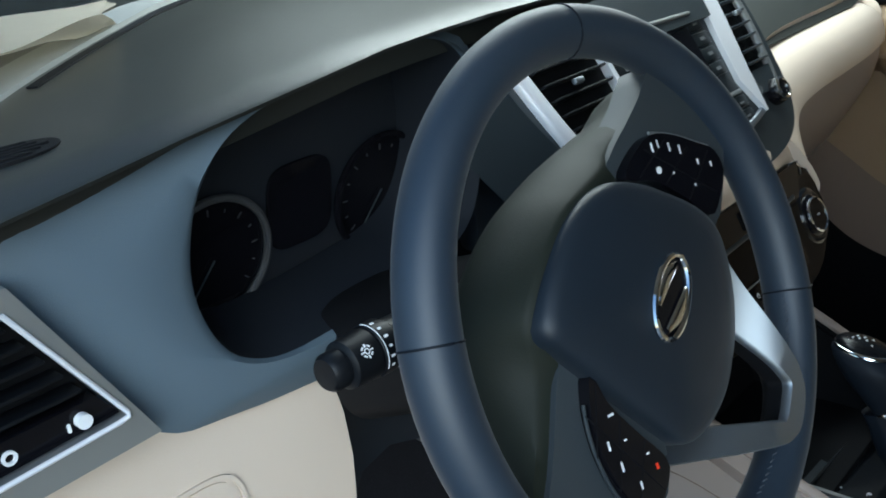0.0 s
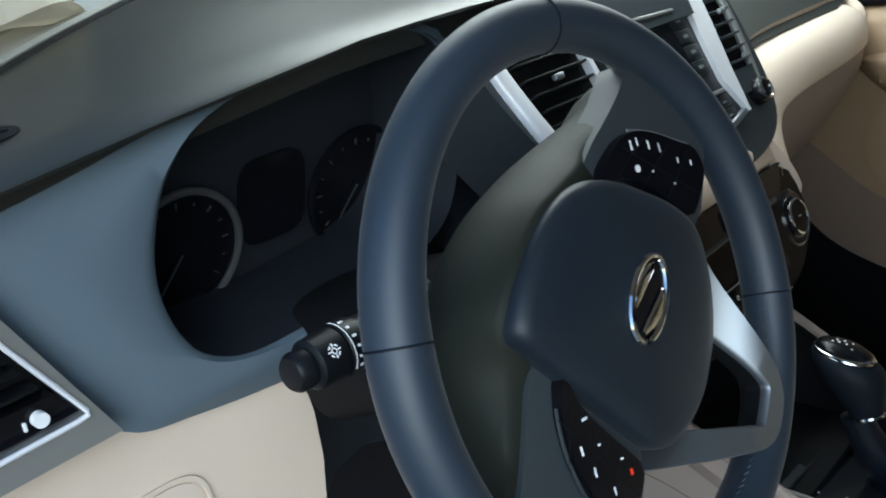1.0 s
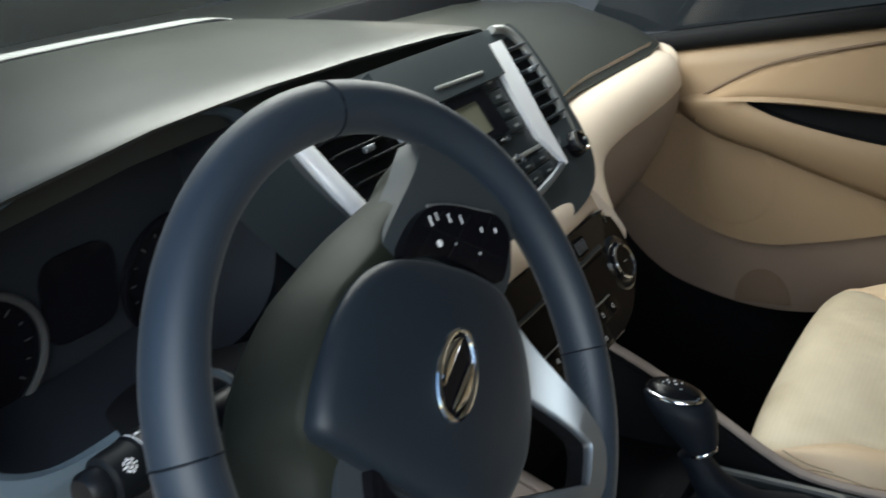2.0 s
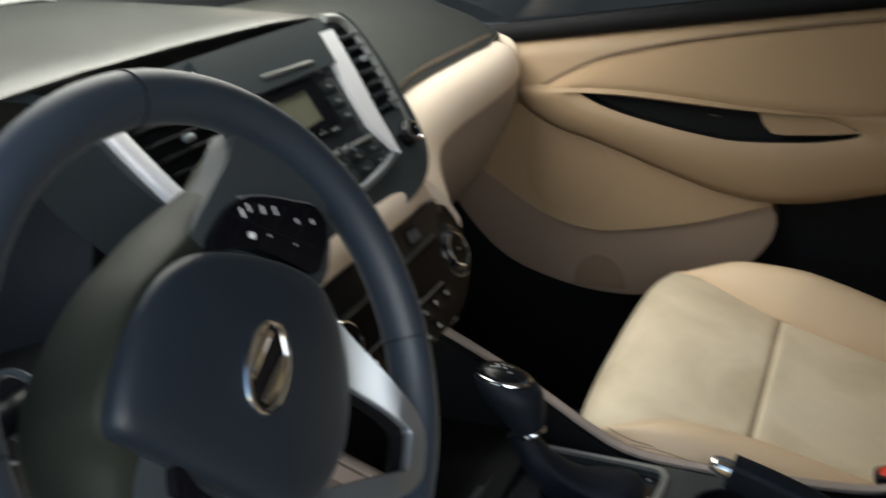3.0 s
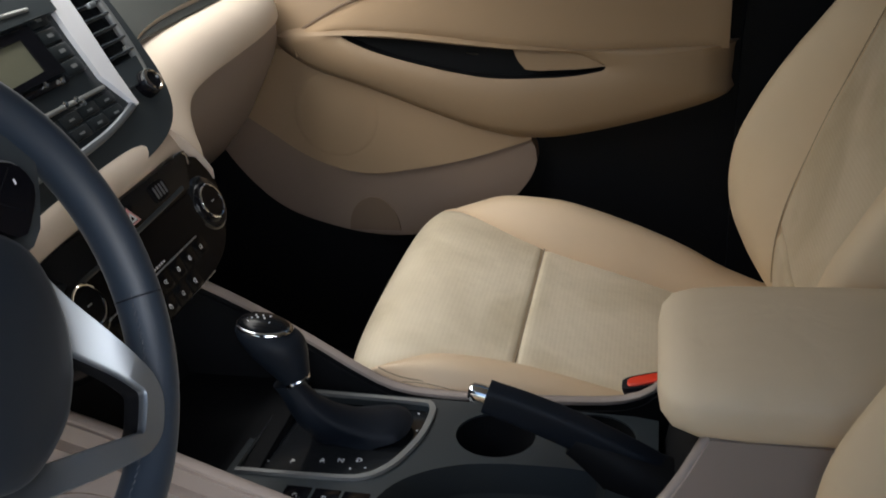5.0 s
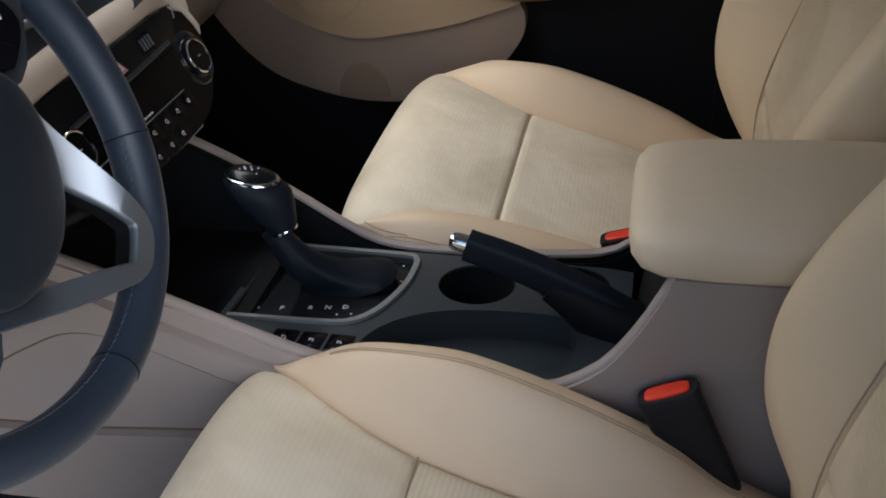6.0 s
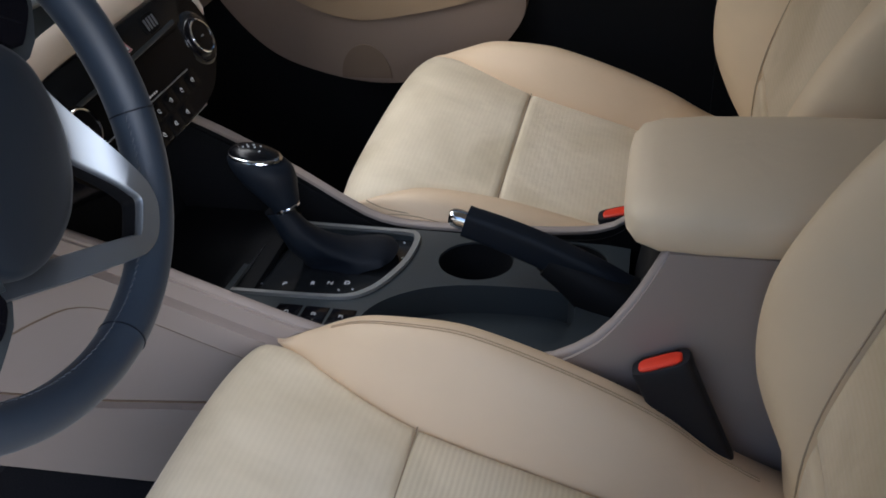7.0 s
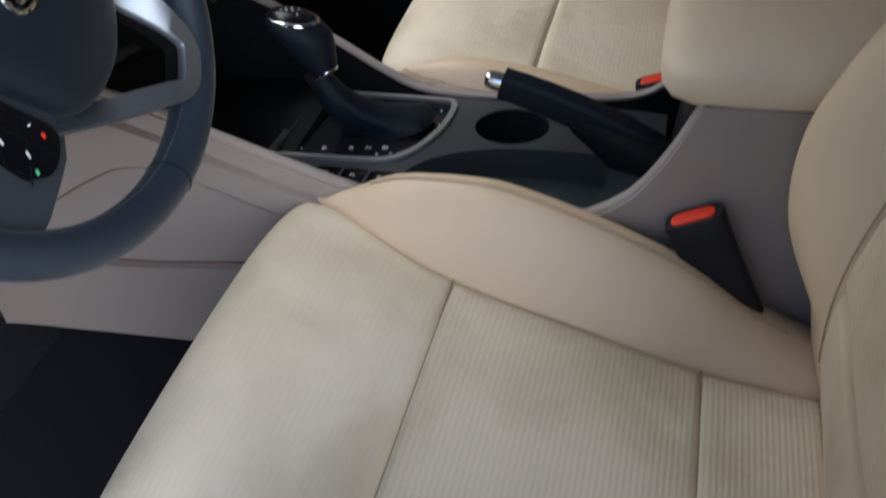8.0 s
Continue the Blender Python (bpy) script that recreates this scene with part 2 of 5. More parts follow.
def smooth_line(pts, n, closed=False):
    """n points on a Catmull-Rom line through pts, evenly spaced."""
    p = np.array(pts, float)
    k = len(p)
    ext = np.vstack([p[-1:], p, p[:2]]) if closed else np.vstack([2 * p[0] - p[1], p, 2 * p[-1] - p[-2]])
    fine = []
    for i in range(k if closed else k - 1):
        a, b, c, d = ext[i : i + 4]
        for t in np.linspace(0, 1, 24, endpoint=False):
            fine.append(0.5 * (2 * b + (c - a) * t + (2 * a - 5 * b + 4 * c - d) * t * t + (3 * b - a - 3 * c + d) * t**3))
    fine.append(p[0] if closed else p[-1])
    fine = np.array(fine)
    s = np.r_[0, np.cumsum(np.linalg.norm(np.diff(fine, axis=0), axis=1))]
    at = np.linspace(0, s[-1], n + 1)[:-1] if closed else np.linspace(0, s[-1], n)
    return np.stack([np.interp(at, s, fine[:, c]) for c in range(p.shape[1])], 1)


def loft(rings, closed=True, caps=True):
    """Skin over rings of points; closed: each ring is a loop."""
    bm = bmesh.new()
    vs = [[bm.verts.new(p) for p in r] for r in rings]
    k = len(rings[0])
    for a, b in zip(vs, vs[1:]):
        for i in range(k if closed else k - 1):
            j = (i + 1) % k
            bm.faces.new((a[i], a[j], b[j], b[i]))
    if caps and closed:
        bm.faces.new(vs[0][::-1])
        bm.faces.new(vs[-1])
    return bm


def sweep(path, profile, closed=False, up=(0, 0, 1)):
    """A profile (points across and along up; or one for each point of the path) drawn along a path."""
    path = [Vector(p) for p in path]
    k, rings = len(path), []
    for i, p in enumerate(path):
        a = path[(i - 1) % k] if closed or i else p
        b = path[(i + 1) % k] if closed or i < k - 1 else p
        t = (b - a).normalized()
        side = t.cross(Vector(up)).normalized()
        top = side.cross(t)
        prof = profile(i / max(1, k - 1)) if callable(profile) else profile
        rings.append([p + side * u + top * v for u, v in prof])
    if closed:
        rings.append(rings[0])
        bm = loft(rings, True, False)
        bmesh.ops.remove_doubles(bm, verts=bm.verts, dist=1e-6)
        return bm
    return loft(rings)


def circle(r, n=12, ry=None, cx=0.0, cy=0.0, start=0.0):
    return [(cx + r * math.cos(start + 2 * math.pi * i / n), cy + (ry or r) * math.sin(start + 2 * math.pi * i / n)) for i in range(n)]


def oval(rx, ry, n=48, power=2.6, cx=0.0, cy=0.0):
    out = []
    for i in range(n):
        a = 2 * math.pi * i / n
        c, s = math.cos(a), math.sin(a)
        out.append((cx + rx * math.copysign(abs(c) ** (2 / power), c), cy + ry * math.copysign(abs(s) ** (2 / power), s)))
    return out


def revolve(profile, n=28, caps=True):
    """A turned body about z from (radius, height) pairs."""
    return loft([[(r * math.cos(2 * math.pi * i / n), r * math.sin(2 * math.pi * i / n), h) for i in range(n)] for r, h in profile], True, caps)


def patch(fn, nu, nv, edge=0.012, dip=0.006, thick=0.02, open_edges=""):
    """A stuffed panel: fn(u, v) gives its surface, whose borders are turned down into seams. open_edges: borders left flat (a: u=0, b: u=1, c: v=0, d: v=1)."""
    us, vs = np.linspace(0, 1, nu), np.linspace(0, 1, nv)
    p = np.array([[fn(u, v) for v in vs] for u in us], float)
    du, dv = np.gradient(p, axis=0), np.gradient(p, axis=1)
    nrm = np.cross(du, dv)
    nrm /= np.linalg.norm(nrm, axis=2, keepdims=True) + 1e-12
    su = np.cumsum(np.linalg.norm(du, axis=2), axis=0)
    sv = np.cumsum(np.linalg.norm(dv, axis=2), axis=1)
    far = np.full(su.shape, 9.0)
    su, sv = su - su[:1], sv - sv[:, :1]
    for key, d in (("a", su), ("b", su[-1:] - su), ("c", sv), ("d", sv[:, -1:] - sv)):
        if key not in open_edges:
            far = np.minimum(far, d)
    drop = dip * np.clip(1 - far / edge, 0, 1) ** 2
    p = p - nrm * drop[..., None]
    back = p - nrm * thick
    bm = bmesh.new()
    top = [[bm.verts.new(q) for q in row] for row in p]
    for i in range(nu - 1):
        for j in range(nv - 1):
            bm.faces.new((top[i][j], top[i + 1][j], top[i + 1][j + 1], top[i][j + 1]))
    rim = [(i, 0) for i in range(nu)] + [(nu - 1, j) for j in range(1, nv)] + [(i, nv - 1) for i in range(nu - 2, -1, -1)] + [(0, j) for j in range(nv - 2, 0, -1)]
    low = [bm.verts.new(back[i, j]) for i, j in rim]
    for k in range(len(rim)):
        (a, b), (c, d) = rim[k], rim[(k + 1) % len(rim)]
        bm.faces.new((top[a][b], low[k], low[(k + 1) % len(rim)], top[c][d]))
    return bm


def letters(text, size, mat, parent, m, label=""):
    cu = bpy.data.curves.new("letters", "FONT")
    cu.body, cu.size, cu.align_x, cu.align_y, cu.extrude = text, size, "CENTER", "CENTER", 0.0002
    tmp = bpy.data.objects.new("letters", cu)
    scene.collection.objects.link(tmp)
    me = bpy.data.meshes.new_from_object(tmp.evaluated_get(bpy.context.evaluated_depsgraph_get()))
    bpy.data.objects.remove(tmp)
    me.materials.clear()
    me.materials.append(mat)
    ob = new("letter", me)
    ob.parent, ob.matrix_basis = parent, m
    return tagged(ob, label)


def holed(outer, holes, depth, z=0.0):
    """A flat sheet with holes; its rims and hole walls go down by depth."""
    bm = bmesh.new()
    loops = []
    for line in (outer, *holes):
        vs = [bm.verts.new((x, y, z)) for x, y in line]
        loops.append((vs, [bm.edges.new((vs[i], vs[(i + 1) % len(vs)])) for i in range(len(vs))]))
    bmesh.ops.triangle_fill(bm, use_beauty=True, use_dissolve=False, edges=[e for _, es in loops for e in es], normal=(0, 0, 1))
    for vs, _ in loops:
        low = [bm.verts.new((v.co.x, v.co.y, z - depth)) for v in vs]
        for i in range(len(vs)):
            j = (i + 1) % len(vs)
            bm.faces.new((vs[i], vs[j], low[j], low[i]))
    return bm


def ringed(outer, inner, steps, n=72):
    """A shell from an outer outline to an inner one and on inwards: steps of (share of the way, height, scale about the inner middle)."""
    a, b = smooth_line(outer, n, True), smooth_line(inner, n, True)
    mid = b.mean(0)
    rings = []
    for share, h, scale in steps:
        line = a + (b - a) * min(1, share)
        line = mid + (line - mid) * scale
        rings.append([(x, y, h(x, y) if callable(h) else h) for x, y in line])
    return loft(rings, True, False)


YZ = Matrix(((0, 0, 1, 0), (1, 0, 0, 0), (0, 1, 0, 0), (0, 0, 0, 1)))  # outline in (y, z), thick along +x

# ---- the setting ----
solid("ground", rbox((60, 60, 0.1), (0, 0, -0.40), 0), GROUND, "plain grey concrete ground under the car", "ground", "structure")
solid("wall_east", rbox((0.2, 14, 4), (2.6, 0, 1.65), 0), WALL, "dark plain wall beside the car", "wall", "structure")

solid("wall_north", rbox((14, 0.2, 4), (0, 5.6, 1.65), 0), WALL, "dark plain wall before the car", "wall", "structure")


def toe(x0, x1):
    pts = [(-1.35, -0.03), (-1.35, 0.0), (0.46, 0.0), (0.66, 0.22), (0.72, 0.5), (0.76, 0.5), (0.70, 0.2), (0.5, -0.03)]
    return moved(prism(pts, x1 - x0, 0.004), Matrix.Translation((x0, 0, 0)) @ YZ)


solid("floor", toe(-0.74, 0.74), CARPET, "black carpeted car floor rising to the toe board", "floor", "structure")
sill = sweep([(-0.77, -1.35, 0.03), (-0.77, -0.4, 0.03), (-0.77, 0.3, 0.03), (-0.77, 0.6, 0.08)], oval(0.045, 0.06, 20, 3))
solid("door_sill", sill, SHADOW, "black plastic door sill of the open doorway", "sill", "structure")
ceil = []
for y, z in ((0.22, 1.19), (-0.1, 1.235), (-0.6, 1.245), (-1.35, 1.20)):
    ceil.append([(x, y, z - 0.09 * (abs(x) / 0.62) ** 4 + dz) for x, dz in [(q, 0) for q in np.linspace(-0.62, 0.62, 17)] + [(q, 0.03) for q in np.linspace(0.62, -0.62, 17)]])
solid("ceiling", loft(ceil), ROOF, "pale grey cloth headliner", "ceiling", "structure")
solid("wall_rear", rbox((1.44, 0.04, 1.22), (0, -1.36, 0.6), 0.01), SHADOW, "dark plain panel closing the cabin behind", "wall", "structure")
shield = loft([[(x * w, y + b * (1 - x * x), z) for x in np.linspace(-1, 1, 13)] for w, y, z, b in ((0.70, 0.86, 0.86, 0.1), (0.66, 0.54, 1.03, 0.08), (0.60, 0.23, 1.185, 0.05))], False)
ws = solid("windshield", shield, PANE, "clear raked windscreen glass", "windscreen", "structure")
ws.visible_shadow = False
for side in (-1, 1):
    pillar = sweep([(side * 0.715, 0.90, 0.80), (side * 0.69, 0.55, 1.02), (side * 0.625, 0.21, 1.17)], oval(0.035, 0.03, 20, 3))
    solid("a_pillar", pillar, BEIGE, "beige plastic trim of the windscreen pillar", "pillar", "structure")
bp = prism([(-0.49, 0.0), (-0.49, 0.6), (-0.53, 1.17), (-0.78, 1.17), (-0.74, 0.6), (-0.74, 0.0)], 0.05, 0.01)
solid("b_pillar", moved(bp, Matrix.Translation((0.70, 0, 0)) @ YZ), SHADOW, "black trim of the pillar behind the front door", "pillar", "structure")

bpl = prism([(-0.58, 0.0), (-0.58, 0.6), (-0.60, 1.17), (-0.80, 1.17), (-0.78, 0.6), (-0.78, 0.0)], 0.05, 0.01)
solid("b_pillar", moved(bpl, Matrix.Translation((-0.77, 0, 0)) @ YZ), SHADOW, "black trim of the pillar behind the open doorway", "pillar", "structure")
solid("wall_west", rbox((0.03, 0.62, 1.2), (-0.745, -1.07, 0.58), 0.005), SHADOW, "dark plain panel closing the cabin beside the rear seat", "wall", "structure")
solid("wall_rear_east", rbox((0.03, 0.62, 1.2), (0.745, -1.07, 0.58), 0.005), SHADOW, "dark plain panel closing the cabin beside the rear seat", "wall", "structure")

# ---- dashboard ----
dash = thing("dashboard", "charcoal and beige plastic car dashboard with an instrument hood", "dashboard")


def dash_section(x):
    zf = float(np.interp(x, [-0.72, -0.66, -0.59, -0.515, -0.46, -0.347, -0.23, -0.1, 0.1, 0.16, 0.185, 0.21, 0.24, 0.30, 0.7], [0.815, 0.82, 0.828, 0.837, 0.842, 0.854, 0.857, 0.853, 0.845, 0.83, 0.765, 0.726, 0.717, 0.7205, 0.718]))
    yf = float(np.interp(x, [-0.72, -0.2, -0.1, 0.16, 0.2, 0.3, 0.66, 0.7], [0.250, 0.246, 0.258, 0.262, 0.240, 0.249, 0.252, 0.272]))
    zm = max(zf + 0.012, 0.835) if x < 0.18 else float(np.interp(x, [0.18, 0.3, 0.7], [0.845, 0.80, 0.79]))
    far = 0.96 - 0.12 * (x / 0.7) ** 2
    line = [(yf + 0.034, zf - 0.03), (yf + 0.024, zf - 0.0075), (yf + 0.002, zf - 0.005), (yf, zf - 0.002), (yf + 0.003, zf), (yf + 0.05, zf * 0.6 + zm * 0.4), (yf + 0.16, zm), (yf + 0.34, zm + 0.012), (far, 0.862), (far, 0.83), (yf + 0.12, zf - 0.05)]
    return [(x, y, z) for y, z in line]


def dash_z(x, y):
    """Height of the dash top."""
    line = dash_section(x)[4:9]
    return float(np.interp(y, [p[1] for p in line], [p[2] for p in line]))


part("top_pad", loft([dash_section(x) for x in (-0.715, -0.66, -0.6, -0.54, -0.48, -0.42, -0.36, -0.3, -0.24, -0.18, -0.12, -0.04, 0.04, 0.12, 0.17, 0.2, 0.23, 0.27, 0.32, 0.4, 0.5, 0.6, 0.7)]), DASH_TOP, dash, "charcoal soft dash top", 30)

FA = axes((-0.372, 0.28, 0.74), (0, 0, 1))
outer = [(-0.295, 0.07), (-0.29, 0.03), (-0.255, -0.05), (-0.222, -0.1), (-0.2, -0.117), (-0.165, -0.124), (-0.1, -0.134), (0.0, -0.142), (0.09, -0.124), (0.124, -0.096), (0.147, -0.02), (0.147, 0.075), (0.12, 0.112), (0.05, 0.115), (-0.07, 0.106), (-0.2, 0.082), (-0.27, 0.071)]
hole = [(-0.171, -0.022), (-0.163, -0.057), (-0.146, -0.081), (-0.11, -0.0965), (-0.05, -0.0975), (0.03, -0.092), (0.09, -0.082), (0.125, -0.055), (0.14, 0.0), (0.128, 0.072), (0.085, 0.104), (-0.010, 0.106), (-0.107, 0.086), (-0.146, 0.057), (-0.165, 0.018)]
hole = [tuple(p) for p in smooth_line(hole, 60, True)]


def lip(x, y):
    return 0.006 + 0.005 * max(0.0, y / 0.098)


fascia = ringed(outer, hole, [(0, -0.03, 1), (0, -0.004, 1), (0.25, 0.004, 1), (0.6, 0.01, 1), (0.9, lambda x, y: lip(x, y) + 0.004, 1), (0.985, lip, 1), (1, lambda x, y: lip(x, y) - 0.003, 0.993)], 96)
bmesh.ops.delete(fascia, geom=[f for f in fascia.faces if f.calc_center_median().x > 0.05 and f.calc_center_median().y < 0.06], context="FACES")
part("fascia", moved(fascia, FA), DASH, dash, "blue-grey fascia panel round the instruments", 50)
part("fascia_side", moved(rbox((0.10, 0.2, 0.03), (0.20, -0.02, -0.035), 0.01), FA), PAD, dash, "dark panel beside the instruments")
tunnel = ringed(hole, [(-0.015 + (x + 0.015) * 0.91, y * 0.89) for x, y in hole], [(0, lambda x, y: lip(x, y) - 0.003, 0.994), (0.15, -0.012, 0.985), (1, -0.075, 1.0), (1, -0.1, 0.99)], 96)
part("hood_lining", moved(tunnel, FA), CLUSTER, dash, "matt black lining of the instrument hood", 50)
under = [(-0.735, 0.650), (-0.605, 0.645), (-0.58, 0.632), (-0.54, 0.624), (-0.45, 0.616), (-0.432, 0.60), (-0.428, 0.56), (-0.43, 0.52), (-0.44, 0.47), (-0.455, 0.36), (-0.735, 0.36)]
knee = prism(under, 0.05, 0.012, 3)
part("knee_panel", moved(knee, axes((0, 0.268, 0), (0, 0.12, 1))), BEIGE, dash, "beige lower panel under the instruments")
lid = merged(frame_prism(oval(0.055, 0.045, 32, 4), oval(0.052, 0.042, 32, 4), 0.004, 0.001), prism(oval(0.05, 0.04, 32, 4), 0.003, 0.001))
part("fuse_lid", moved(lid, axes((-0.589, 0.268 + 0.12 * 0.526, 0.526), (0, 0.12, 1)) @ Matrix.Translation((0, 0, 0.0485))), BEIGE, dash)
surround = prism([(-0.47, 0.62), (-0.13, 0.62), (-0.13, 0.34), (-0.225, 0.33), (-0.25, 0.395), (-0.285, 0.433), (-0.33, 0.449), (-0.37, 0.442), (-0.398, 0.41), (-0.415, 0.33), (-0.47, 0.33)], 0.04, 0.006, 3)
part("column_surround", moved(surround, axes((0, 0.335, 0), (0, 0.12, 1))), PAD, dash, "black panel under the steering column")

def pad_section(x):
    """The glovebox face under the roll, which leans away below."""
    e = float(np.interp(x, [0.6, 0.64, 0.665, 0.68, 0.69], [0.0, 0.006, 0.02, 0.04, 0.075]))
    back = float(np.interp(x, [0.15, 0.24, 0.31], [0.0, -0.022, 0.0]))
    line = [(0.30, 0.708), (0.262, 0.708), (0.236, 0.700), (0.224, 0.686), (0.219, 0.672), (0.2165, 0.660), (0.2155, 0.650), (0.2165, 0.632), (0.225, 0.604), (0.250, 0.56), (0.292, 0.50), (0.345, 0.44), (0.42, 0.43)]
    return [(x, y + back * (z < 0.67) + e * (1.0 if z > 0.5 else 0.4), z) for y, z in line]


# beige glovebox given the darker console greige, to stand in for its shade
part("passenger_pad", loft([pad_section(x) for x in (0.15, 0.18, 0.22, 0.26, 0.28, 0.29, 0.30, 0.31, 0.325, 0.34, 0.36, 0.45, 0.54, 0.60, 0.625, 0.645, 0.66, 0.672, 0.681, 0.687, 0.69)]), SIDE_BEIGE, dash, "beige glovebox face before the passenger, coloured greige for shade", 70)
part("firewall_cover", rbox((1.42, 0.03, 0.5), (0, 0.62, 0.6), 0.005), SHADOW, dash)
ribbon = smooth_line([(-0.63, 0.43), (-0.545, 0.49), (-0.44, 0.55), (-0.28, 0.62), (-0.1, 0.665), (0.14, 0.68)], 40)
strip = sweep([(x, y, dash_z(x, y) + 0.002) for x, y in ribbon], [(-0.022, -0.008), (0.022, -0.008), (0.022, 0.002), (-0.022, 0.002)])
part("defroster_strip", strip, FRIT, dash, "pale strip below the windscreen")
ribbon = smooth_line([(-0.535, 0.455), (-0.43, 0.517), (-0.27, 0.587), (-0.1, 0.632), (0.14, 0.648)], 40)
slit = sweep([(x, y, dash_z(x, y) + 0.0005) for x, y in ribbon], [(-0.005, -0.006), (0.005, -0.006), (0.005, 0.001), (-0.005, 0.001)])
part("defroster_slit", slit, SHADOW, dash, "black air slit")
grille = merged(prism(oval(0.034, 0.02, 32, 2.2), 0.003, 0.001), *[moved(rbox((0.054 - 0.012 * abs(i), 0.0022, 0.002), (0, 0.0065 * i, 0.0035), 0.0006), Matrix()) for i in (-2, -1, 0, 1, 2)])
part("demister_grille", moved(grille, axes((-0.615, 0.335, dash_z(-0.615, 0.335) - 0.001), (0.3, 1, 0.06), (1, -0.3, 0.05))), SHADOW, dash, "black oval demister grille")

# side air vent at the door end of the dashboard
VE = axes((-0.602, 0.272, 0.652), (0, 0, 1))
v_out = [(0.006, -0.006), (-0.062, 0.126), (-0.14, 0.138), (-0.145, -0.008)]
v_in = [(-0.011, 0.014), (-0.068, 0.112), (-0.13, 0.124), (-0.134, 0.010)]
vent = part("air_vent", moved(prism([(-0.004, -0.004), (-0.064, 0.118), (-0.135, 0.130), (-0.139, -0.008)], 0.004, 0, z=-0.022), VE), SHADOW, dash, "black side air vent in a silver frame")
part("vent_frame", moved(frame_prism(v_out, v_in, 0.03, 0.003, z=-0.02), VE), DULL_SILVER, vent, "satin grey vent frame")
part("vent_edge", moved(sweep([(-0.134, 0.011, 0.0105), (-0.02, 0.0148, 0.0105), (-0.0135, 0.016, 0.0105), (-0.0135, 0.0195, 0.0105), (-0.0685, 0.111, 0.0105), (-0.13, 0.1225, 0.0105)], circle(0.0019, 8)), VE), WHITE_SILVER, vent, "bright bead inside the vent frame")
for i in range(6):
    z0 = 0.042 + 0.014 * i
    x1 = -0.016 - 0.058 * max(0, (z0 - 0.012)) / 0.1
    part("louvre", moved(rbox((x1 + 0.132, 0.003, 0.016), ((x1 - 0.132) / 2, z0, -0.008), 0.001), VE), STALK, vent)
part("vent_base", moved(prism([(-0.014, 0.016), (-0.026, 0.034), (-0.132, 0.034), (-0.132, 0.012)], 0.012, 0.002, z=-0.012), VE), GLOSS, vent)
part("slider", moved(prism(oval(0.005, 0.005, 20, 2), 0.006, 0.001), VE @ Matrix.Translation((-0.039, 0.024, 0.0))), WHITE, vent, "white dot of the vent slider")
part("slider_mark", moved(rbox((0.0022, 0.006, 0.002), (-0.048, 0.0225, 0.0012), 0.0005), VE), WHITE, vent)
part("open_mark", moved(frame_prism(circle(0.0048, 20), circle(0.0028, 20), 0.002), VE @ Matrix.Translation((-0.086, 0.023, 0.0))), WHITE, vent)

# instrument cluster
cl = thing("instrument_cluster", "unlit black instrument cluster with two round gauges", "instruments", axes((-0.370, 0.372, 0.716), (0, -0.22, 1)))
part("housing", prism(oval(0.205, 0.135, 48, 2.8), 0.01, 0.003, z=-0.012), CLUSTER, cl)
part("centre_display", prism(oval(0.036, 0.04, 28, 4), 0.003, 0.001), GLOSS, cl, "dark display between the gauges")
for sx in (-1, 1):
    g = part("gauge", moved(revolve([(0.052, 0), (0.052, 0.003), (0.001, 0.003)], 40), Matrix.Translation((sx * 0.096, -0.02, 0))), GLOSS, cl, "round black gauge")
    part("ring", moved(sweep([(0.056 * math.cos(a), 0.056 * math.sin(a), 0.006) for a in np.linspace(0, 2 * math.pi, 48, endpoint=False)], circle(0.0035, 8), True), Matrix.Translation((sx * 0.096, -0.02, 0))), TICK if sx < 0 else GLOSS, g, "gauge ring")
    for i in range(13):
        a = radians(220 - 260 * i / 12)
        part("tick", moved(rbox((0.006 if i % 2 == 0 else 0.003, 0.0012, 0.0006), (0.044, 0, 0.0036), 0), Matrix.Translation((sx * 0.096, -0.02, 0)) @ Matrix.Rotation(a, 4, "Z")), TICK, g)
    part("needle", moved(rbox((0.036, 0.0018, 0.001), (0.016, 0, 0.006), 0.0004), Matrix.Translation((sx * 0.096, -0.02, 0)) @ Matrix.Rotation(radians(232), 4, "Z")), STACK, g, "pale gauge needle")

# crumpled sheet by the windscreen
rng = np.random.default_rng(3)
bumps = rng.normal(0, 1, (5, 4))


def sheet(u, v):
    w = sum(b[0] * 0.006 * math.sin((2 + 3 * k) * u + 3 * b[1]) * math.cos((3 + 2 * k) * v + 3 * b[2]) for k, b in enumerate(bumps))
    x = (-0.68 + 0.245 * u) * (1 - v) + (-0.58 + 0.29 * u) * v
    y = (0.395 + 0.11 * u) * (1 - v) + (0.78 - 0.03 * u) * v
    return (x + 0.008 * math.sin(11 * v), y + 0.008 * math.sin(13 * u), max(dash_z(x, y) + 0.003, 0.864 + 0.02 * max(0.0, 1 - 2.5 * v) ** 2 + 0.014 * v + 0.5 * w))


film = bmesh.new()
gv = [[film.verts.new(sheet(u, v)) for v in np.linspace(0, 1, 14)] for u in np.linspace(0, 1, 20)]
for i in range(19):
    for j in range(13):
        film.faces.new((gv[i][j], gv[i + 1][j], gv[i + 1][j + 1], gv[i][j + 1]))
bmesh.ops.solidify(film, geom=film.faces[:], thickness=0.0012)
solid("paper_sheet", film, PAPER, "crumpled cream paper sheet lying below the windscreen", "paper")

# ---- steering column and wheel ----
col = thing("steering_column", "black plastic steering column shroud with a switch stalk", "steering column", axes((-0.372, 0.03, 0.695), (0, 0.357, 0.934)))
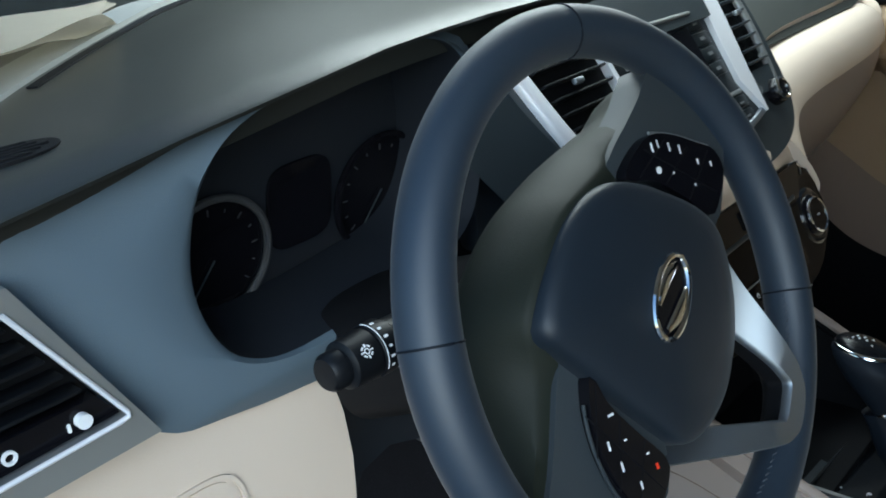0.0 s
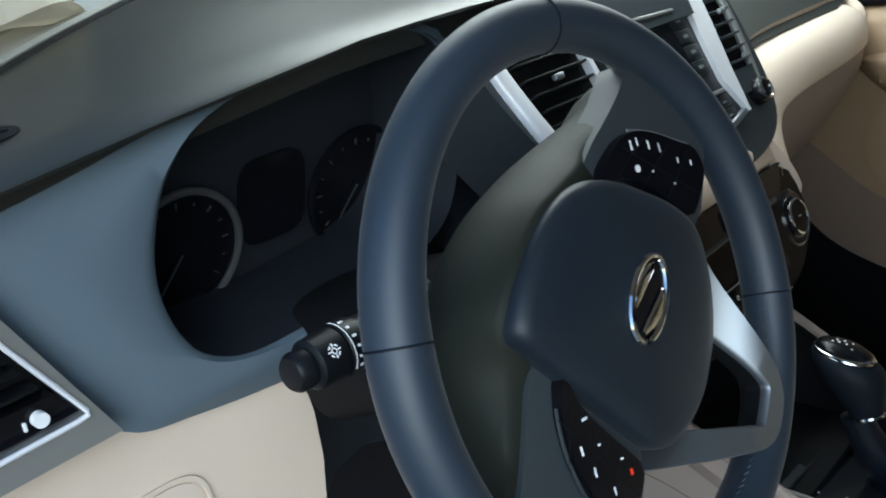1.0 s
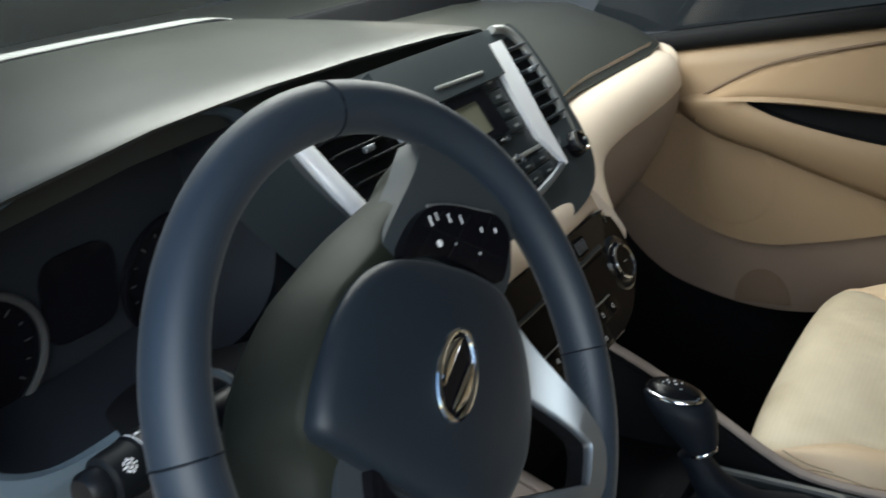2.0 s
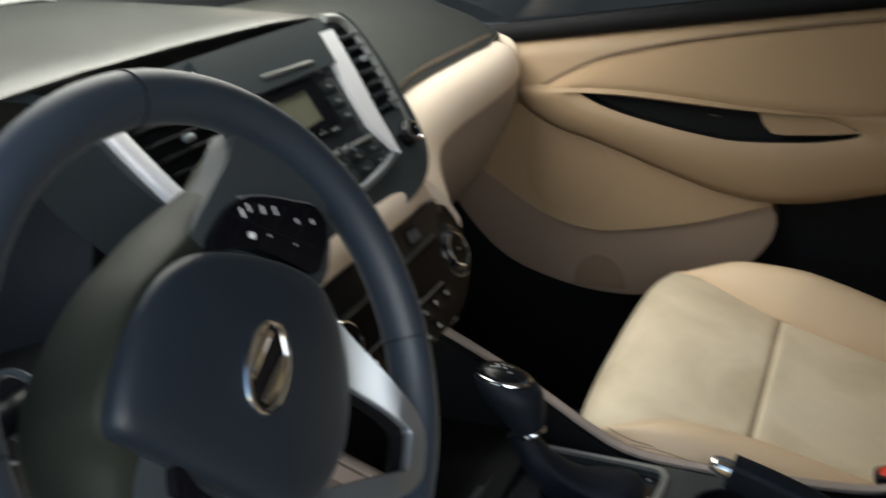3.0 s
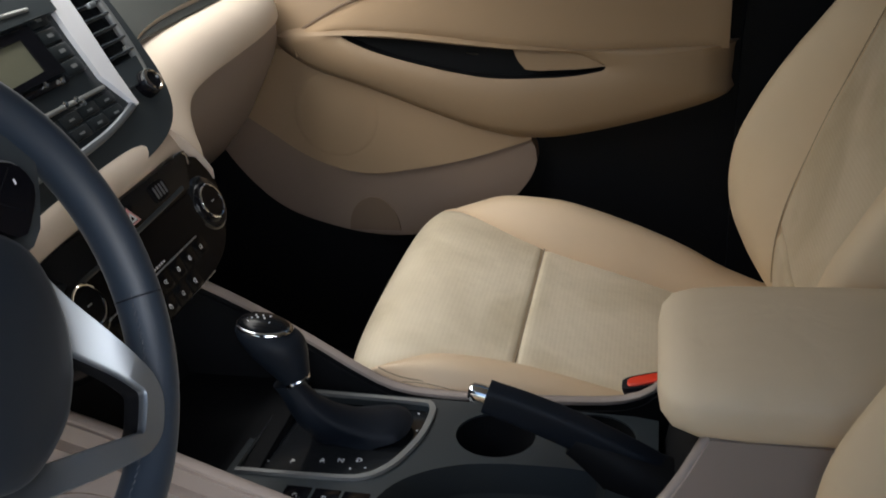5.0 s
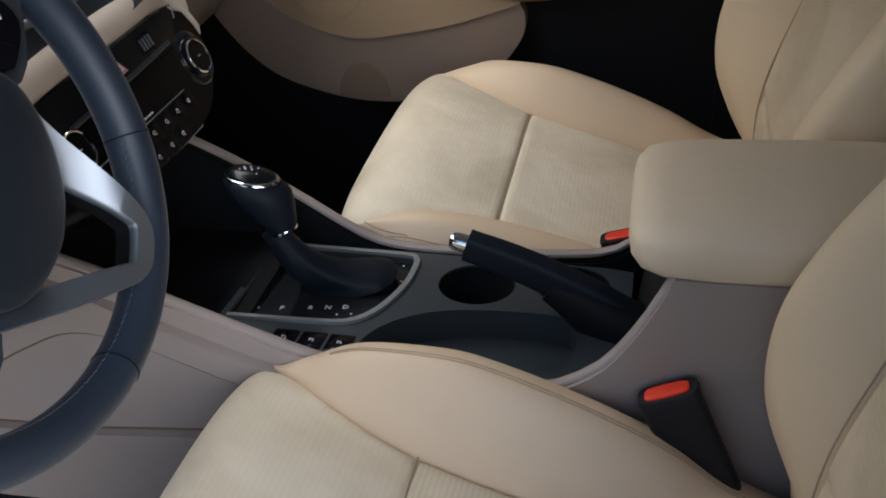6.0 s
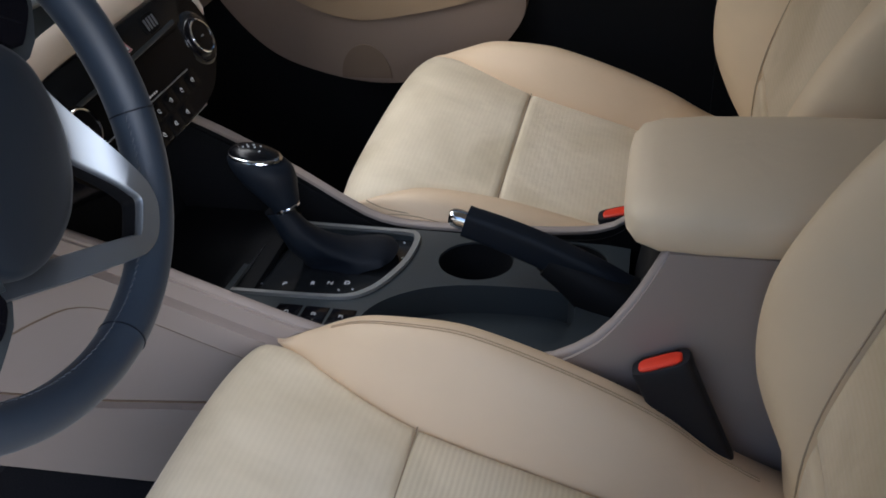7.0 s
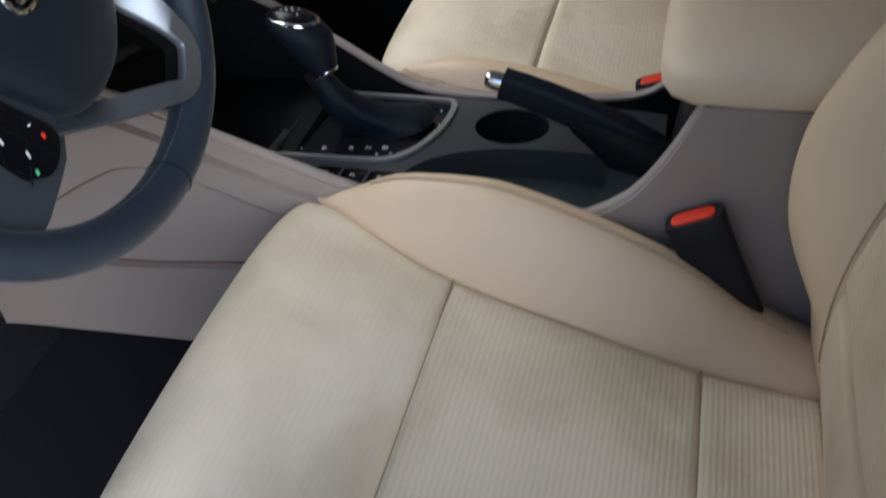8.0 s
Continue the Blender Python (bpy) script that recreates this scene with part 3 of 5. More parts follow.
shroud = [[(x, y + 0.004, z) for x, y in oval(rx, ry, 32, 3.2)] for rx, ry, z in ((0.04, 0.038, -0.06), (0.055, 0.046, -0.075), (0.06, 0.05, -0.11), (0.062, 0.052, -0.17), (0.066, 0.056, -0.27))]
part("shroud", loft(shroud), SHADOW, col)
part("shroud_seam", sweep([(-0.0605, 0.004, -0.11), (-0.0625, 0.004, -0.17), (-0.0665, 0.004, -0.26)], circle(0.0016, 6)), DULL_SILVER, col)
SB = Matrix.Translation((-0.066, 0.040, -0.104)) @ Matrix.Rotation(radians(-90), 4, "Y") @ pose(0, 0, 0, -2, 2, 0)
part("stalk_socket", moved(sweep([(0.024 * math.cos(a), 0.024 * math.sin(a), 0.004) for a in np.linspace(0, 2 * math.pi, 32, endpoint=False)], circle(0.003, 8), True), SB), STACK, col, "dark grey ring round the stalk")
stalk = part("switch_stalk", moved(revolve([(0.011, -0.01), (0.011, 0.04), (0.0145, 0.044), (0.0155, 0.060)], 24), SB), STALK, col, "black light switch stalk")
part("collar", moved(revolve([(0.0150, 0.061), (0.0172, 0.062), (0.0176, 0.064), (0.0176, 0.075), (0.0168, 0.076), (0.0150, 0.076)], 28), SB), STALK, stalk, "black mark collar")
part("knob", moved(revolve([(0.0150, 0.077), (0.0166, 0.0775), (0.0156, 0.0965), (0.0130, 0.0985), (0.002, 0.0985)], 28), SB), STALK, stalk, "black twist knob")
part("tip", moved(revolve([(0.0105, 0.098), (0.0122, 0.0995), (0.0122, 0.108), (0.0100, 0.111), (0.001, 0.1115)], 28), SB), STALK, stalk, "rounded dark grey end cap")
part("mark_line", moved(sweep([(0.01775 * math.cos(a), 0.01775 * math.sin(a), 0.0745) for a in np.linspace(radians(-45), radians(85), 16)], circle(0.00035, 5)), SB), WHITE, stalk)
for i in range(6):
    a = radians(-40 + 21 * i)
    part("mark", moved(rbox((0.0005, 0.0018, 0.0030 if i % 2 else 0.0022), (0.0177, 0, 0.0705), 0), SB @ Matrix.Rotation(a, 4, "Z")), WHITE, stalk)
for i in range(8):
    ray = Matrix.Translation((0.0162, 0.0036 * math.cos(i * math.pi / 4), 0.0036 * math.sin(i * math.pi / 4)))
    part("lamp_mark", moved(rbox((0.0006, 0.0009, 0.0022), (0, 0, 0), 0), SB @ Matrix.Translation((0, 0, 0.0875)) @ Matrix.Rotation(radians(14), 4, "Z") @ ray @ Matrix.Rotation(math.pi / 2 - i * math.pi / 4, 4, "X")), WHITE, stalk)
part("lamp_mark", moved(sweep([(0.0162, 0.0017 * math.cos(a), 0.0017 * math.sin(a)) for a in np.linspace(0, 2 * math.pi, 12, endpoint=False)], circle(0.0004, 5), True, (1, 0, 0)), SB @ Matrix.Translation((0, 0, 0.0875)) @ Matrix.Rotation(radians(14), 4, "Z")), WHITE, stalk)

WHEEL = axes((-0.3675, 0.0349, 0.695), (0.0, 0.357, 0.934), (1, -0.018, 0)) @ Matrix.Rotation(radians(41), 4, "Z")
wheel = thing("steering_wheel", "black leather steering wheel with silver lower spoke, turned to one side", "steering wheel", WHEEL)
RIM = 0.1805


def rim_profile(a):
    """Thicker and flatter at the grips."""
    k = 1 + 0.10 * math.exp(-((math.degrees(a) % 360 - 50) / 22) ** 2) + 0.10 * math.exp(-((math.degrees(a) % 360 - 130) / 22) ** 2)
    return [(0.0163 * k * math.cos(t), 0.0185 * math.sin(t)) for t in np.linspace(0, 2 * math.pi, 20, endpoint=False)]


rings = []
for a in np.linspace(0, 2 * math.pi, 97):
    rings.append([((RIM - u) * math.cos(a), (RIM - u) * math.sin(a), v) for u, v in rim_profile(a)])
rim = loft(rings, True, False)
bmesh.ops.remove_doubles(rim, verts=rim.verts, dist=1e-6)
part("rim", rim, LEATHER, wheel, "black leather rim", 60)
for deg in (43.5, 124, -61, -123):
    a = radians(deg)
    loop = [((RIM - 1.012 * u) * math.cos(a), (RIM - 1.012 * u) * math.sin(a), 1.012 * v) for u, v in rim_profile(a)]
    part("seam", sweep(loop, circle(0.0007, 6), True, (math.cos(a), math.sin(a), 0.3)), KNOB, wheel)
for i in range(110):
    deg = -200 + 220 * i / 109 if i < 70 else 60 + 60 * (i - 70) / 39
    a = radians(deg)
    q = Matrix.Rotation(a, 4, "Z") @ Matrix.Translation((RIM - 0.0155, 0, 0.0062)) @ Matrix.Rotation(radians(38 if i % 2 else 25), 4, "X")
    if i == 0:
        first = part("stitch", rbox((0.0010, 0.0042, 0.0012), (0, 0, 0), 0.0003, 1), RIM_THREAD, wheel)
        first.matrix_basis = q
    else:
        st = new("stitch", first.data)
        st.parent, st.matrix_basis = wheel, q

pad_edge = [(-0.03, 0.0925), (0.0, 0.0895), (0.025, 0.0815), (0.044, 0.0695), (0.058, 0.054), (0.068, 0.034), (0.077, 0.008), (0.0835, -0.02), (0.082, -0.047), (0.068, -0.07), (0.046, -0.09), (0.02, -0.102), (0.0, -0.104)]
pad_edge += [(-0.02, -0.102), (-0.045, -0.09), (-0.066, -0.073), (-0.077, -0.052), (-0.076, -0.02), (-0.0735, 0.01), (-0.071, 0.04), (-0.0685, 0.07), (-0.0675, 0.081), (-0.0645, 0.0865), (-0.058, 0.0895), (-0.046, 0.0918)]
pad_line = smooth_line(pad_edge, 88, True)
low_line = [(-0.178, -0.02), (-0.135, -0.05), (-0.08, -0.048), (0.0, -0.07), (0.08, -0.048), (0.135, -0.05), (0.178, -0.02)]
hub_front = [(0.174, 0.028), (0.138, 0.036), (0.104, 0.050), (0.070, 0.060), (0.044, 0.074), (0.014, 0.089), (-0.028, 0.0955), (-0.060, 0.0925), (-0.073, 0.078), (-0.087, 0.0645), (-0.112, 0.0585), (-0.142, 0.051), (-0.174, 0.042)]
hub_wide = [(0.172, 0.024), (0.140, 0.034), (0.110, 0.052), (0.080, 0.070), (0.052, 0.084), (0.018, 0.0985), (-0.022, 0.107), (-0.054, 0.1075), (-0.080, 0.0985), (-0.098, 0.085), (-0.117, 0.066), (-0.145, 0.048), (-0.172, 0.034)]
hub_back = [(0.150, 0.006), (0.125, 0.016), (0.100, 0.032), (0.074, 0.048), (0.048, 0.060), (0.018, 0.070), (-0.020, 0.074), (-0.050, 0.072), (-0.074, 0.064), (-0.092, 0.052), (-0.112, 0.038), (-0.132, 0.024), (-0.150, 0.012)]
hub_a, hub_b, hub_c = (smooth_line(line + low_line, 96, True) for line in (hub_front, hub_wide, hub_back))
shell = loft([[(*(p + (q - p) * f), z + 0.011 * max(0.0, 1 - (abs(p[0]) / 0.08) ** 4) * min(1.0, max(0.0, p[1] / 0.05)) * max(0.0, min(1.0, (z + 0.045) / 0.035))) for p, q in zip(a, b)] for a, b, f, z in ((hub_b, hub_c, 1.0, -0.092), (hub_b, hub_c, 0.7, -0.080), (hub_b, hub_c, 0.25, -0.062), (hub_a, hub_b, 1.0, -0.044), (hub_a, hub_b, 0.85, -0.030), (hub_a, hub_b, 0.5, -0.018), (hub_a, hub_b, 0.12, -0.008), (hub_a, hub_b, -0.08, -0.0045), (hub_a, hub_b, -0.9, -0.004))])
part("hub_shell", shell, SHELL, wheel, "black moulded shell behind the airbag cover", 60)
pad_rings = [[(x * q, y * q, z - 0.011 * max(0.0, (-y * q - 0.035) / 0.065) ** 1.6) for x, y in pad_line] for q, z in ((0.9, -0.016), (0.985, -0.012), (1.0, -0.008), (1.004, 0.0), (1.0, 0.006), (0.988, 0.0102), (0.962, 0.0138), (0.9, 0.0168), (0.74, 0.0195), (0.55, 0.0213), (0.25, 0.0226), (0.02, 0.0230))]
part("airbag_pad", loft(pad_rings), PAD, wheel, "smooth black airbag cover", 80)
ICONS = {
    1: [(0.1, 0.029, 0.0016, 0.0068), (0.106, 0.0245, 0.0010, 0.0058), (0.111, 0.013, 0.0014, 0.0062), (0.116, 0.002, 0.0012, 0.0064), (0.119, -0.019, 0.0012, 0.004), (0.126, -0.033, 0.0014, 0.004), (0.0885, 0.018, 0.0, 0.0), (0.096, 0.003, 0.0012, 0.0018), (0.101, -0.021, 0.0014, 0.0018)],
    -1: [(0.085, 0.016, 0.0052, 0.0016), (0.103, 0.012, 0.0016, 0.0056), (0.110, -0.003, 0.0016, 0.0060), (0.114, -0.023, 0.0014, 0.0050), (0.094, -0.001, 0.0024, 0.0012), (0.094, -0.023, 0.0026, 0.0012), (0.124, -0.030, 0.0023, 0.0036), (0.098, -0.034, 0.0024, 0.0038)],
}
for s in (1, -1):
    body = [(0.02, 0.060), (0.05, 0.060), (0.082, 0.056), (0.109, 0.049), (0.14, 0.042), (0.168, 0.038), (0.18, 0.0), (0.175, -0.04), (0.135, -0.06), (0.08, -0.052)]
    if s < 0:
        body[-3:] = [(0.174, -0.032), (0.135, -0.0515), (0.08, -0.050)]
    pts = smooth_line(body, 30, True) * [s, 1]
    pts = pts if s > 0 else pts[::-1]
    part("spoke", prism([tuple(p) for p in pts], 0.027, 0.005, 4, z=-0.027), SPOKE, wheel, "black side spoke, lightened in colour for light", 60)
    crease = smooth_line([(s * x, y + 0.0004, -0.0115) for x, y in ((0.06, 0.0592), (0.082, 0.056), (0.100, 0.0515), (0.109, 0.049), (0.14, 0.042))[:3 if s > 0 else 5]], 20)
    part("spoke_seam", sweep([tuple(p) for p in crease], circle(0.0010, 6)), SHADOW, wheel)
    pod = [(0.064, 0.046), (0.085, 0.044), (0.108, 0.033), (0.122, 0.012), (0.133, -0.016), (0.139, -0.034), (0.130, -0.049), (0.108, -0.05), (0.089, -0.044), (0.0855, -0.012), (0.079, 0.02)]
    if s < 0:
        pod = [(0.068, 0.040), (0.085, 0.035), (0.100, 0.0245), (0.112, 0.012), (0.122, -0.005), (0.128, -0.026), (0.123, -0.041), (0.108, -0.047), (0.091, -0.043), (0.0855, -0.012), (0.079, 0.02)]
    line = smooth_line(pod, 36, True) * [s, 1]
    line = [tuple(p) for p in (line if s > 0 else line[::-1])]
    pod_ob = part("button_pod", prism(line, 0.0125, 0.002, 3, z=-0.004), GLOSS, wheel, "gloss black button pod")
    trim = smooth_line([(s * x, y, 0.0045) for x, y in ((0.112, 0.031), (0.1245, 0.010), (0.1355, -0.017), (0.1408, -0.034), (0.132, -0.0505)) if s > 0] or [(s * x, y, 0.0045) for x, y in ((0.087, 0.0362), (0.102, 0.0255), (0.114, 0.0125), (0.125, -0.005), (0.1327, -0.028))], 24)
    part("pod_trim", sweep([tuple(p) for p in trim], circle(0.0012, 8)), DULL_SILVER if s > 0 else STACK, pod_ob, "thin satin trim")
    for x0, y0, x1, y1 in ((0.073, 0.034, 0.113, 0.019), (0.083, 0.008, 0.124, -0.006), (0.087, -0.018, 0.134, -0.027), (0.094, 0.036, 0.109, -0.045)):
        d = math.atan2(y1 - y0, x1 - x0)
        gapline = moved(rbox((math.hypot(x1 - x0, y1 - y0), 0.0007, 0.0006), (0, 0, 0), 0), Matrix.Translation(((x0 + x1) / 2, (y0 + y1) / 2, 0.0084)) @ Matrix.Rotation(d, 4, "Z"))
        part("button_gap", moved(gapline, Matrix.Diagonal((s, 1, 1, 1))), SHADOW, pod_ob)
    for x, y, w, h in ICONS[s]:
        shape = revolve([(0.0026, 0), (0.0026, 0.0006), (0.001, 0.0006)], 16) if w == 0 else rbox((w, h, 0.0005), (0, 0, 0), 0)
        tint = RED if w == 0.0024 and h == 0.0038 else GREEN if w == 0.0023 else WHITE
        part("mark", moved(shape, Matrix.Translation((s * x, y, 0.0087)) @ Matrix.Rotation(-0.82, 4, "Z")), tint, pod_ob)
bow = [(0.092, -0.036, 0.066, -0.052), (0.078, -0.066, 0.048, -0.083), (0.056, -0.110, 0.0315, -0.115), (0.035, -0.148, 0.0175, -0.1435), (0.0265, -0.160, 0.0150, -0.1505), (0.0120, -0.1690, 0.0095, -0.1525)]
bow = smooth_line(bow + [(-a, b, -c, d) for a, b, c, d in bow[::-1]], 72)
rings, backs = [], []
for ox, oy, ix, iy in bow:
    o, i = Vector((ox - 0.007, oy, 0)), Vector((ix - 0.007, iy, 0))
    k = min(1.0, max(0.0, (-oy - 0.07) / 0.085))
    lift = k * k * (3 - 2 * k)
    face = 0.0075 + 0.0125 * lift
    inner = -0.013 + 0.0305 * lift
    rings.append([(*(o + (i - o) * f).xy, z) for f, z in ((0.10, -0.010), (0.0, face - 0.0065), (0.02, face - 0.0015), (0.08, face), (0.92, inner), (0.97, inner - 0.0015), (1.0, inner - 0.004), (0.95, inner - 0.008))])
    backs.append([(*(o + (i - o) * f).xy, z) for f, z in ((0.14, -0.014), (0.14, face - 0.010), (0.90, inner - 0.007), (0.97, inner - 0.0075), (0.97, inner - 0.018), (0.90, inner - 0.022))])
fork = part("lower_spoke", loft(rings), SILVER, wheel, "satin silver forked lower spoke", 40)
part("spoke_back", loft(backs), SHADOW, fork, "black backing of the forked spoke", 40)
emb = part("emblem", moved(revolve([(0.030, 0.0), (0.030, 0.001), (0.001, 0.0016)], 40), Matrix.Translation((0, 0, 0.0222)) @ Matrix.Diagonal((1, 0.55, 1, 1))), GLOSS, wheel, "oval chrome emblem")
part("emblem_ring", moved(sweep([(0.029 * math.cos(a), 0.0158 * math.sin(a), 0) for a in np.linspace(0, 2 * math.pi, 48, endpoint=False)], circle(0.0022, 8), True), Matrix.Translation((0, 0, 0.0245))), CHROME, emb)
part("emblem_bar", moved(sweep(smooth_line([(-0.023, -0.002, 0), (-0.010, -0.008, 0.0006), (0.002, -0.0105, 0.0008), (0.012, -0.011, 0.0004)], 20), lambda t: circle(0.0046 * math.sin(math.pi * (0.12 + 0.8 * t)), 8, 0.0014)), Matrix.Translation((0, 0, 0.0243))), CHROME, emb)
part("emblem_bar", moved(sweep(smooth_line([(0.023, 0.002, 0), (0.010, 0.008, 0.0006), (-0.002, 0.0105, 0.0008), (-0.012, 0.011, 0.0004)], 20), lambda t: circle(0.0046 * math.sin(math.pi * (0.12 + 0.8 * t)), 8, 0.0014)), Matrix.Translation((0, 0, 0.0243))), CHROME, emb)

# ---- centre stack: radio between two air vents ----
ST = axes((0, 0.165, 0.69), (0, 0.515, 0.857))
stack = thing("centre_stack", "dark grey radio stack with silver-framed air vents", "car radio", ST)
sb = [(-0.02, -0.052), (0.05, -0.051), (0.104, -0.045), (0.140, -0.033), (0.163, -0.014), (0.176, 0.012), (0.182, 0.05), (0.184, 0.11), (0.172, 0.162), (0.13, 0.17), (-0.15, 0.17), (-0.235, 0.16), (-0.252, 0.12), (-0.216, 0.03), (-0.19, -0.010), (-0.165, -0.032), (-0.13, -0.045), (-0.08, -0.051)]
part("body", prism([tuple(p) for p in smooth_line(sb, 90, True)][::-1], 0.09, 0.014, 4, z=-0.088), STACK, stack, "dark grey stack housing", 50)
part("radio_front", prism([(-0.113, -0.010), (-0.03, -0.012), (0.05, -0.006), (0.094, 0.0), (0.074, 0.04), (0.082, 0.13), (-0.118, 0.13)], 0.006, 0.002, z=-0.001), RADIO, stack)
part("display_hood", prism([(-0.118, 0.116), (0.08, 0.116), (0.084, 0.166), (-0.12, 0.166)], 0.016, 0.006, 3, z=-0.002), STACK, stack)
part("chrome_line", moved(rbox((0.088, 0.0042, 0.004), (0, 0, 0), 0.0018), Matrix.Translation((-0.002, 0.1275, 0.0145)) @ Matrix.Rotation(radians(-2), 4, "Z")), DULL_SILVER, stack)
lcd = [(-0.062, 0.0665), (0.0112, 0.0695), (0.0122, 0.1035), (-0.062, 0.1035)]
part("screen_frame", frame_prism([(-0.070, 0.061), (0.034, 0.061), (0.032, 0.113), (-0.070, 0.113)], lcd, 0.005, 0.001, z=0.005), GLOSS, stack)
part("screen", prism(lcd, 0.002, 0, z=0.0055), LCD, stack, "unlit grey-olive display")
for x, w in ((0.0535, 0.030), (-0.092, 0.030)):
    for k in range(4):
        y = 0.0625 + 0.0175 * k
        b = part("button", rbox((w, 0.0150, 0.004), (x, y, 0.0055), 0.0018), RADIO, stack)
        part("mark", rbox((0.0085, 0.0036, 0.0006), (x, y, 0.0078), 0), DULL_SILVER, b)
part("key_strip", rbox((0.10, 0.0075, 0.004), (-0.015, 0.0555, 0.0058), 0.0015), GLOSS, stack)
part("silver_bar", moved(rbox((0.17, 0.0045, 0.005), (0, 0, 0), 0.0015), Matrix.Translation((-0.014, 0.0330, 0.0068)) @ Matrix.Rotation(radians(-1), 4, "Z")), DULL_SILVER, stack)
# small chrome dots added as the highlights on the black keys
for x, y in ((-0.002, 0.0575), (0.022, 0.0545), (0.0205, 0.0335), (0.003, 0.034), (0.026, 0.0275)):
    part("key_glint", moved(revolve([(0.0034, 0), (0.0032, 0.003), (0.001, 0.0034)], 16), Matrix.Translation((x, y, 0.007))), CHROME, stack)
for i in range(6):
    for k, y in enumerate((0.0045, 0.0195)):
        x = -0.096 + 0.0315 * i
        b = part("button", rbox((0.0285, 0.0125, 0.004), (x, y + 0.00005 * i * i, 0.005), 0.0018), RADIO, stack)
        part("mark", rbox((0.008, 0.0022, 0.0006), (x, y, 0.0073), 0), DULL_SILVER, b)
low_trim = smooth_line([(-0.125, -0.0045), (-0.08, -0.0095), (-0.03, -0.0115), (0.03, -0.0085), (0.075, -0.0015), (0.098, 0.0035)], 30)
part("lower_trim", sweep([(x, y, 0.004) for x, y in low_trim], oval(0.0042, 0.0055, 12, 2.6)), SILVER, stack, "silver trim under the radio")
for s in (1, -1):
    if s > 0:
        inner = [(0.0930, 0.000), (0.0965, 0.000), (0.1010, 0.0465), (0.1105, 0.105), (0.1150, 0.152), (0.0840, 0.152), (0.0765, 0.09), (0.0735, 0.041)]
        well = [(0.102, 0.030), (0.148, 0.026), (0.160, 0.070), (0.161, 0.136), (0.15, 0.156), (0.116, 0.15)]
        rim_line = [(0.141, 0.012), (0.151, 0.030), (0.159, 0.068), (0.162, 0.11), (0.157, 0.145), (0.145, 0.163), (0.12, 0.168)]
    else:
        inner = [(-0.1135, -0.002), (-0.1155, 0.156), (-0.1225, 0.156), (-0.1195, 0.012)]
        well = [(-0.121, 0.02), (-0.198, 0.03), (-0.200, 0.05), (-0.224, 0.132), (-0.123, 0.15)][::-1]
        rim_line = [(-0.198, 0.012), (-0.206, 0.035), (-0.2145, 0.055), (-0.227, 0.095), (-0.2365, 0.135), (-0.235, 0.152), (-0.22, 0.158)]
    v = part("air_vent", prism(well, 0.004, 0, z=-0.002), SHADOW, stack, "black centre air vent")
    part("vent_trim", prism(inner if s > 0 else inner[::-1], 0.015, 0.005, 4, z=-0.004), WHITE_SILVER, v, "silver vent trim")
    if s > 0:
        part("vent_edge", sweep([(*p, 0.003) for p in smooth_line(rim_line, 30)], oval(0.0048, 0.006, 12, 2.4)), DULL_SILVER, v, "satin grey outer vent edge")
        part("vent_foot", prism([(0.102, 0.018), (0.139, 0.016), (0.148, 0.030), (0.151, 0.044), (0.104, 0.044)], 0.010, 0.004, 3, z=-0.002), STACK, v, "dark grey foot of the vent")
    else:
        part("vent_edge", sweep([(*p, 0.004) for p in smooth_line(rim_line, 30)], oval(0.0098, 0.007, 14, 2.6)), WHITE_SILVER, v, "broad silver outer vent edge")
    for i in range(7):
        y = 0.052 + 0.0145 * i
        x0, x1 = (0.104 + 0.11 * (y - 0.046), 0.153 + 0.07 * (y - 0.046)) if s > 0 else (-0.201 - 0.27 * (y - 0.05), -0.123)
        part("louvre", rbox((x1 - x0 - 0.003, 0.0026, 0.014), ((x0 + x1) / 2, y, 0.005), 0.001), PAD if s > 0 else STALK, v)
    part("tab", rbox((0.013, 0.006, 0.006), ((0.133 if s > 0 else -0.176), 0.104 if s < 0 else 0.108, 0.014), 0.002), SILVER, v, "silver vent tab")
    part("vent_mark", moved(revolve([(0.0036, 0), (0.0036, 0.004), (0.001, 0.004)], 14), Matrix.Translation((0.142 if s > 0 else -0.170, 0.054, 0.0075))), DULL_SILVER, v)
for x in (0.137, -0.172):
    at = Matrix.Translation((x, 0.013, -0.004))
    k = part("knob", moved(revolve([(0.0150, 0), (0.0150, 0.012), (0.0132, 0.019), (0.0122, 0.020)], 28), at), GLOSS, stack, "black rotary knob")
    part("ring", moved(revolve([(0.0130, 0.018), (0.0130, 0.0215), (0.0105, 0.0225), (0.0095, 0.0215), (0.0095, 0.018)], 28), at), CHROME, k, "chrome knob ring")
    part("face", moved(revolve([(0.0094, 0.017), (0.0094, 0.0195), (0.001, 0.0198)], 24), at), GLOSS, k)

# beige surround flowing from the passenger pad down to the climate panel
KL = axes((0, 0.12, 0.565), (0, 0.41, 0.91))
wide = [(-0.205, 0.165), (-0.215, 0.09), (-0.19, 0.03), (-0.15, -0.03), (-0.1, -0.05), (0.072, -0.05), (0.112, -0.038), (0.145, -0.012), (0.158, 0.014), (0.166, 0.06), (0.2, 0.14), (0.2, 0.19), (0.12, 0.19), (-0.12, 0.19)]
sur = thing("stack_surround", "beige plastic surround between radio and climate panel", "trim")
part("plate", moved(prism([tuple(p) for p in smooth_line(wide, 48, True)], 0.07, 0.014, 4, z=-0.088), KL), BEIGE, sur, "beige plate")


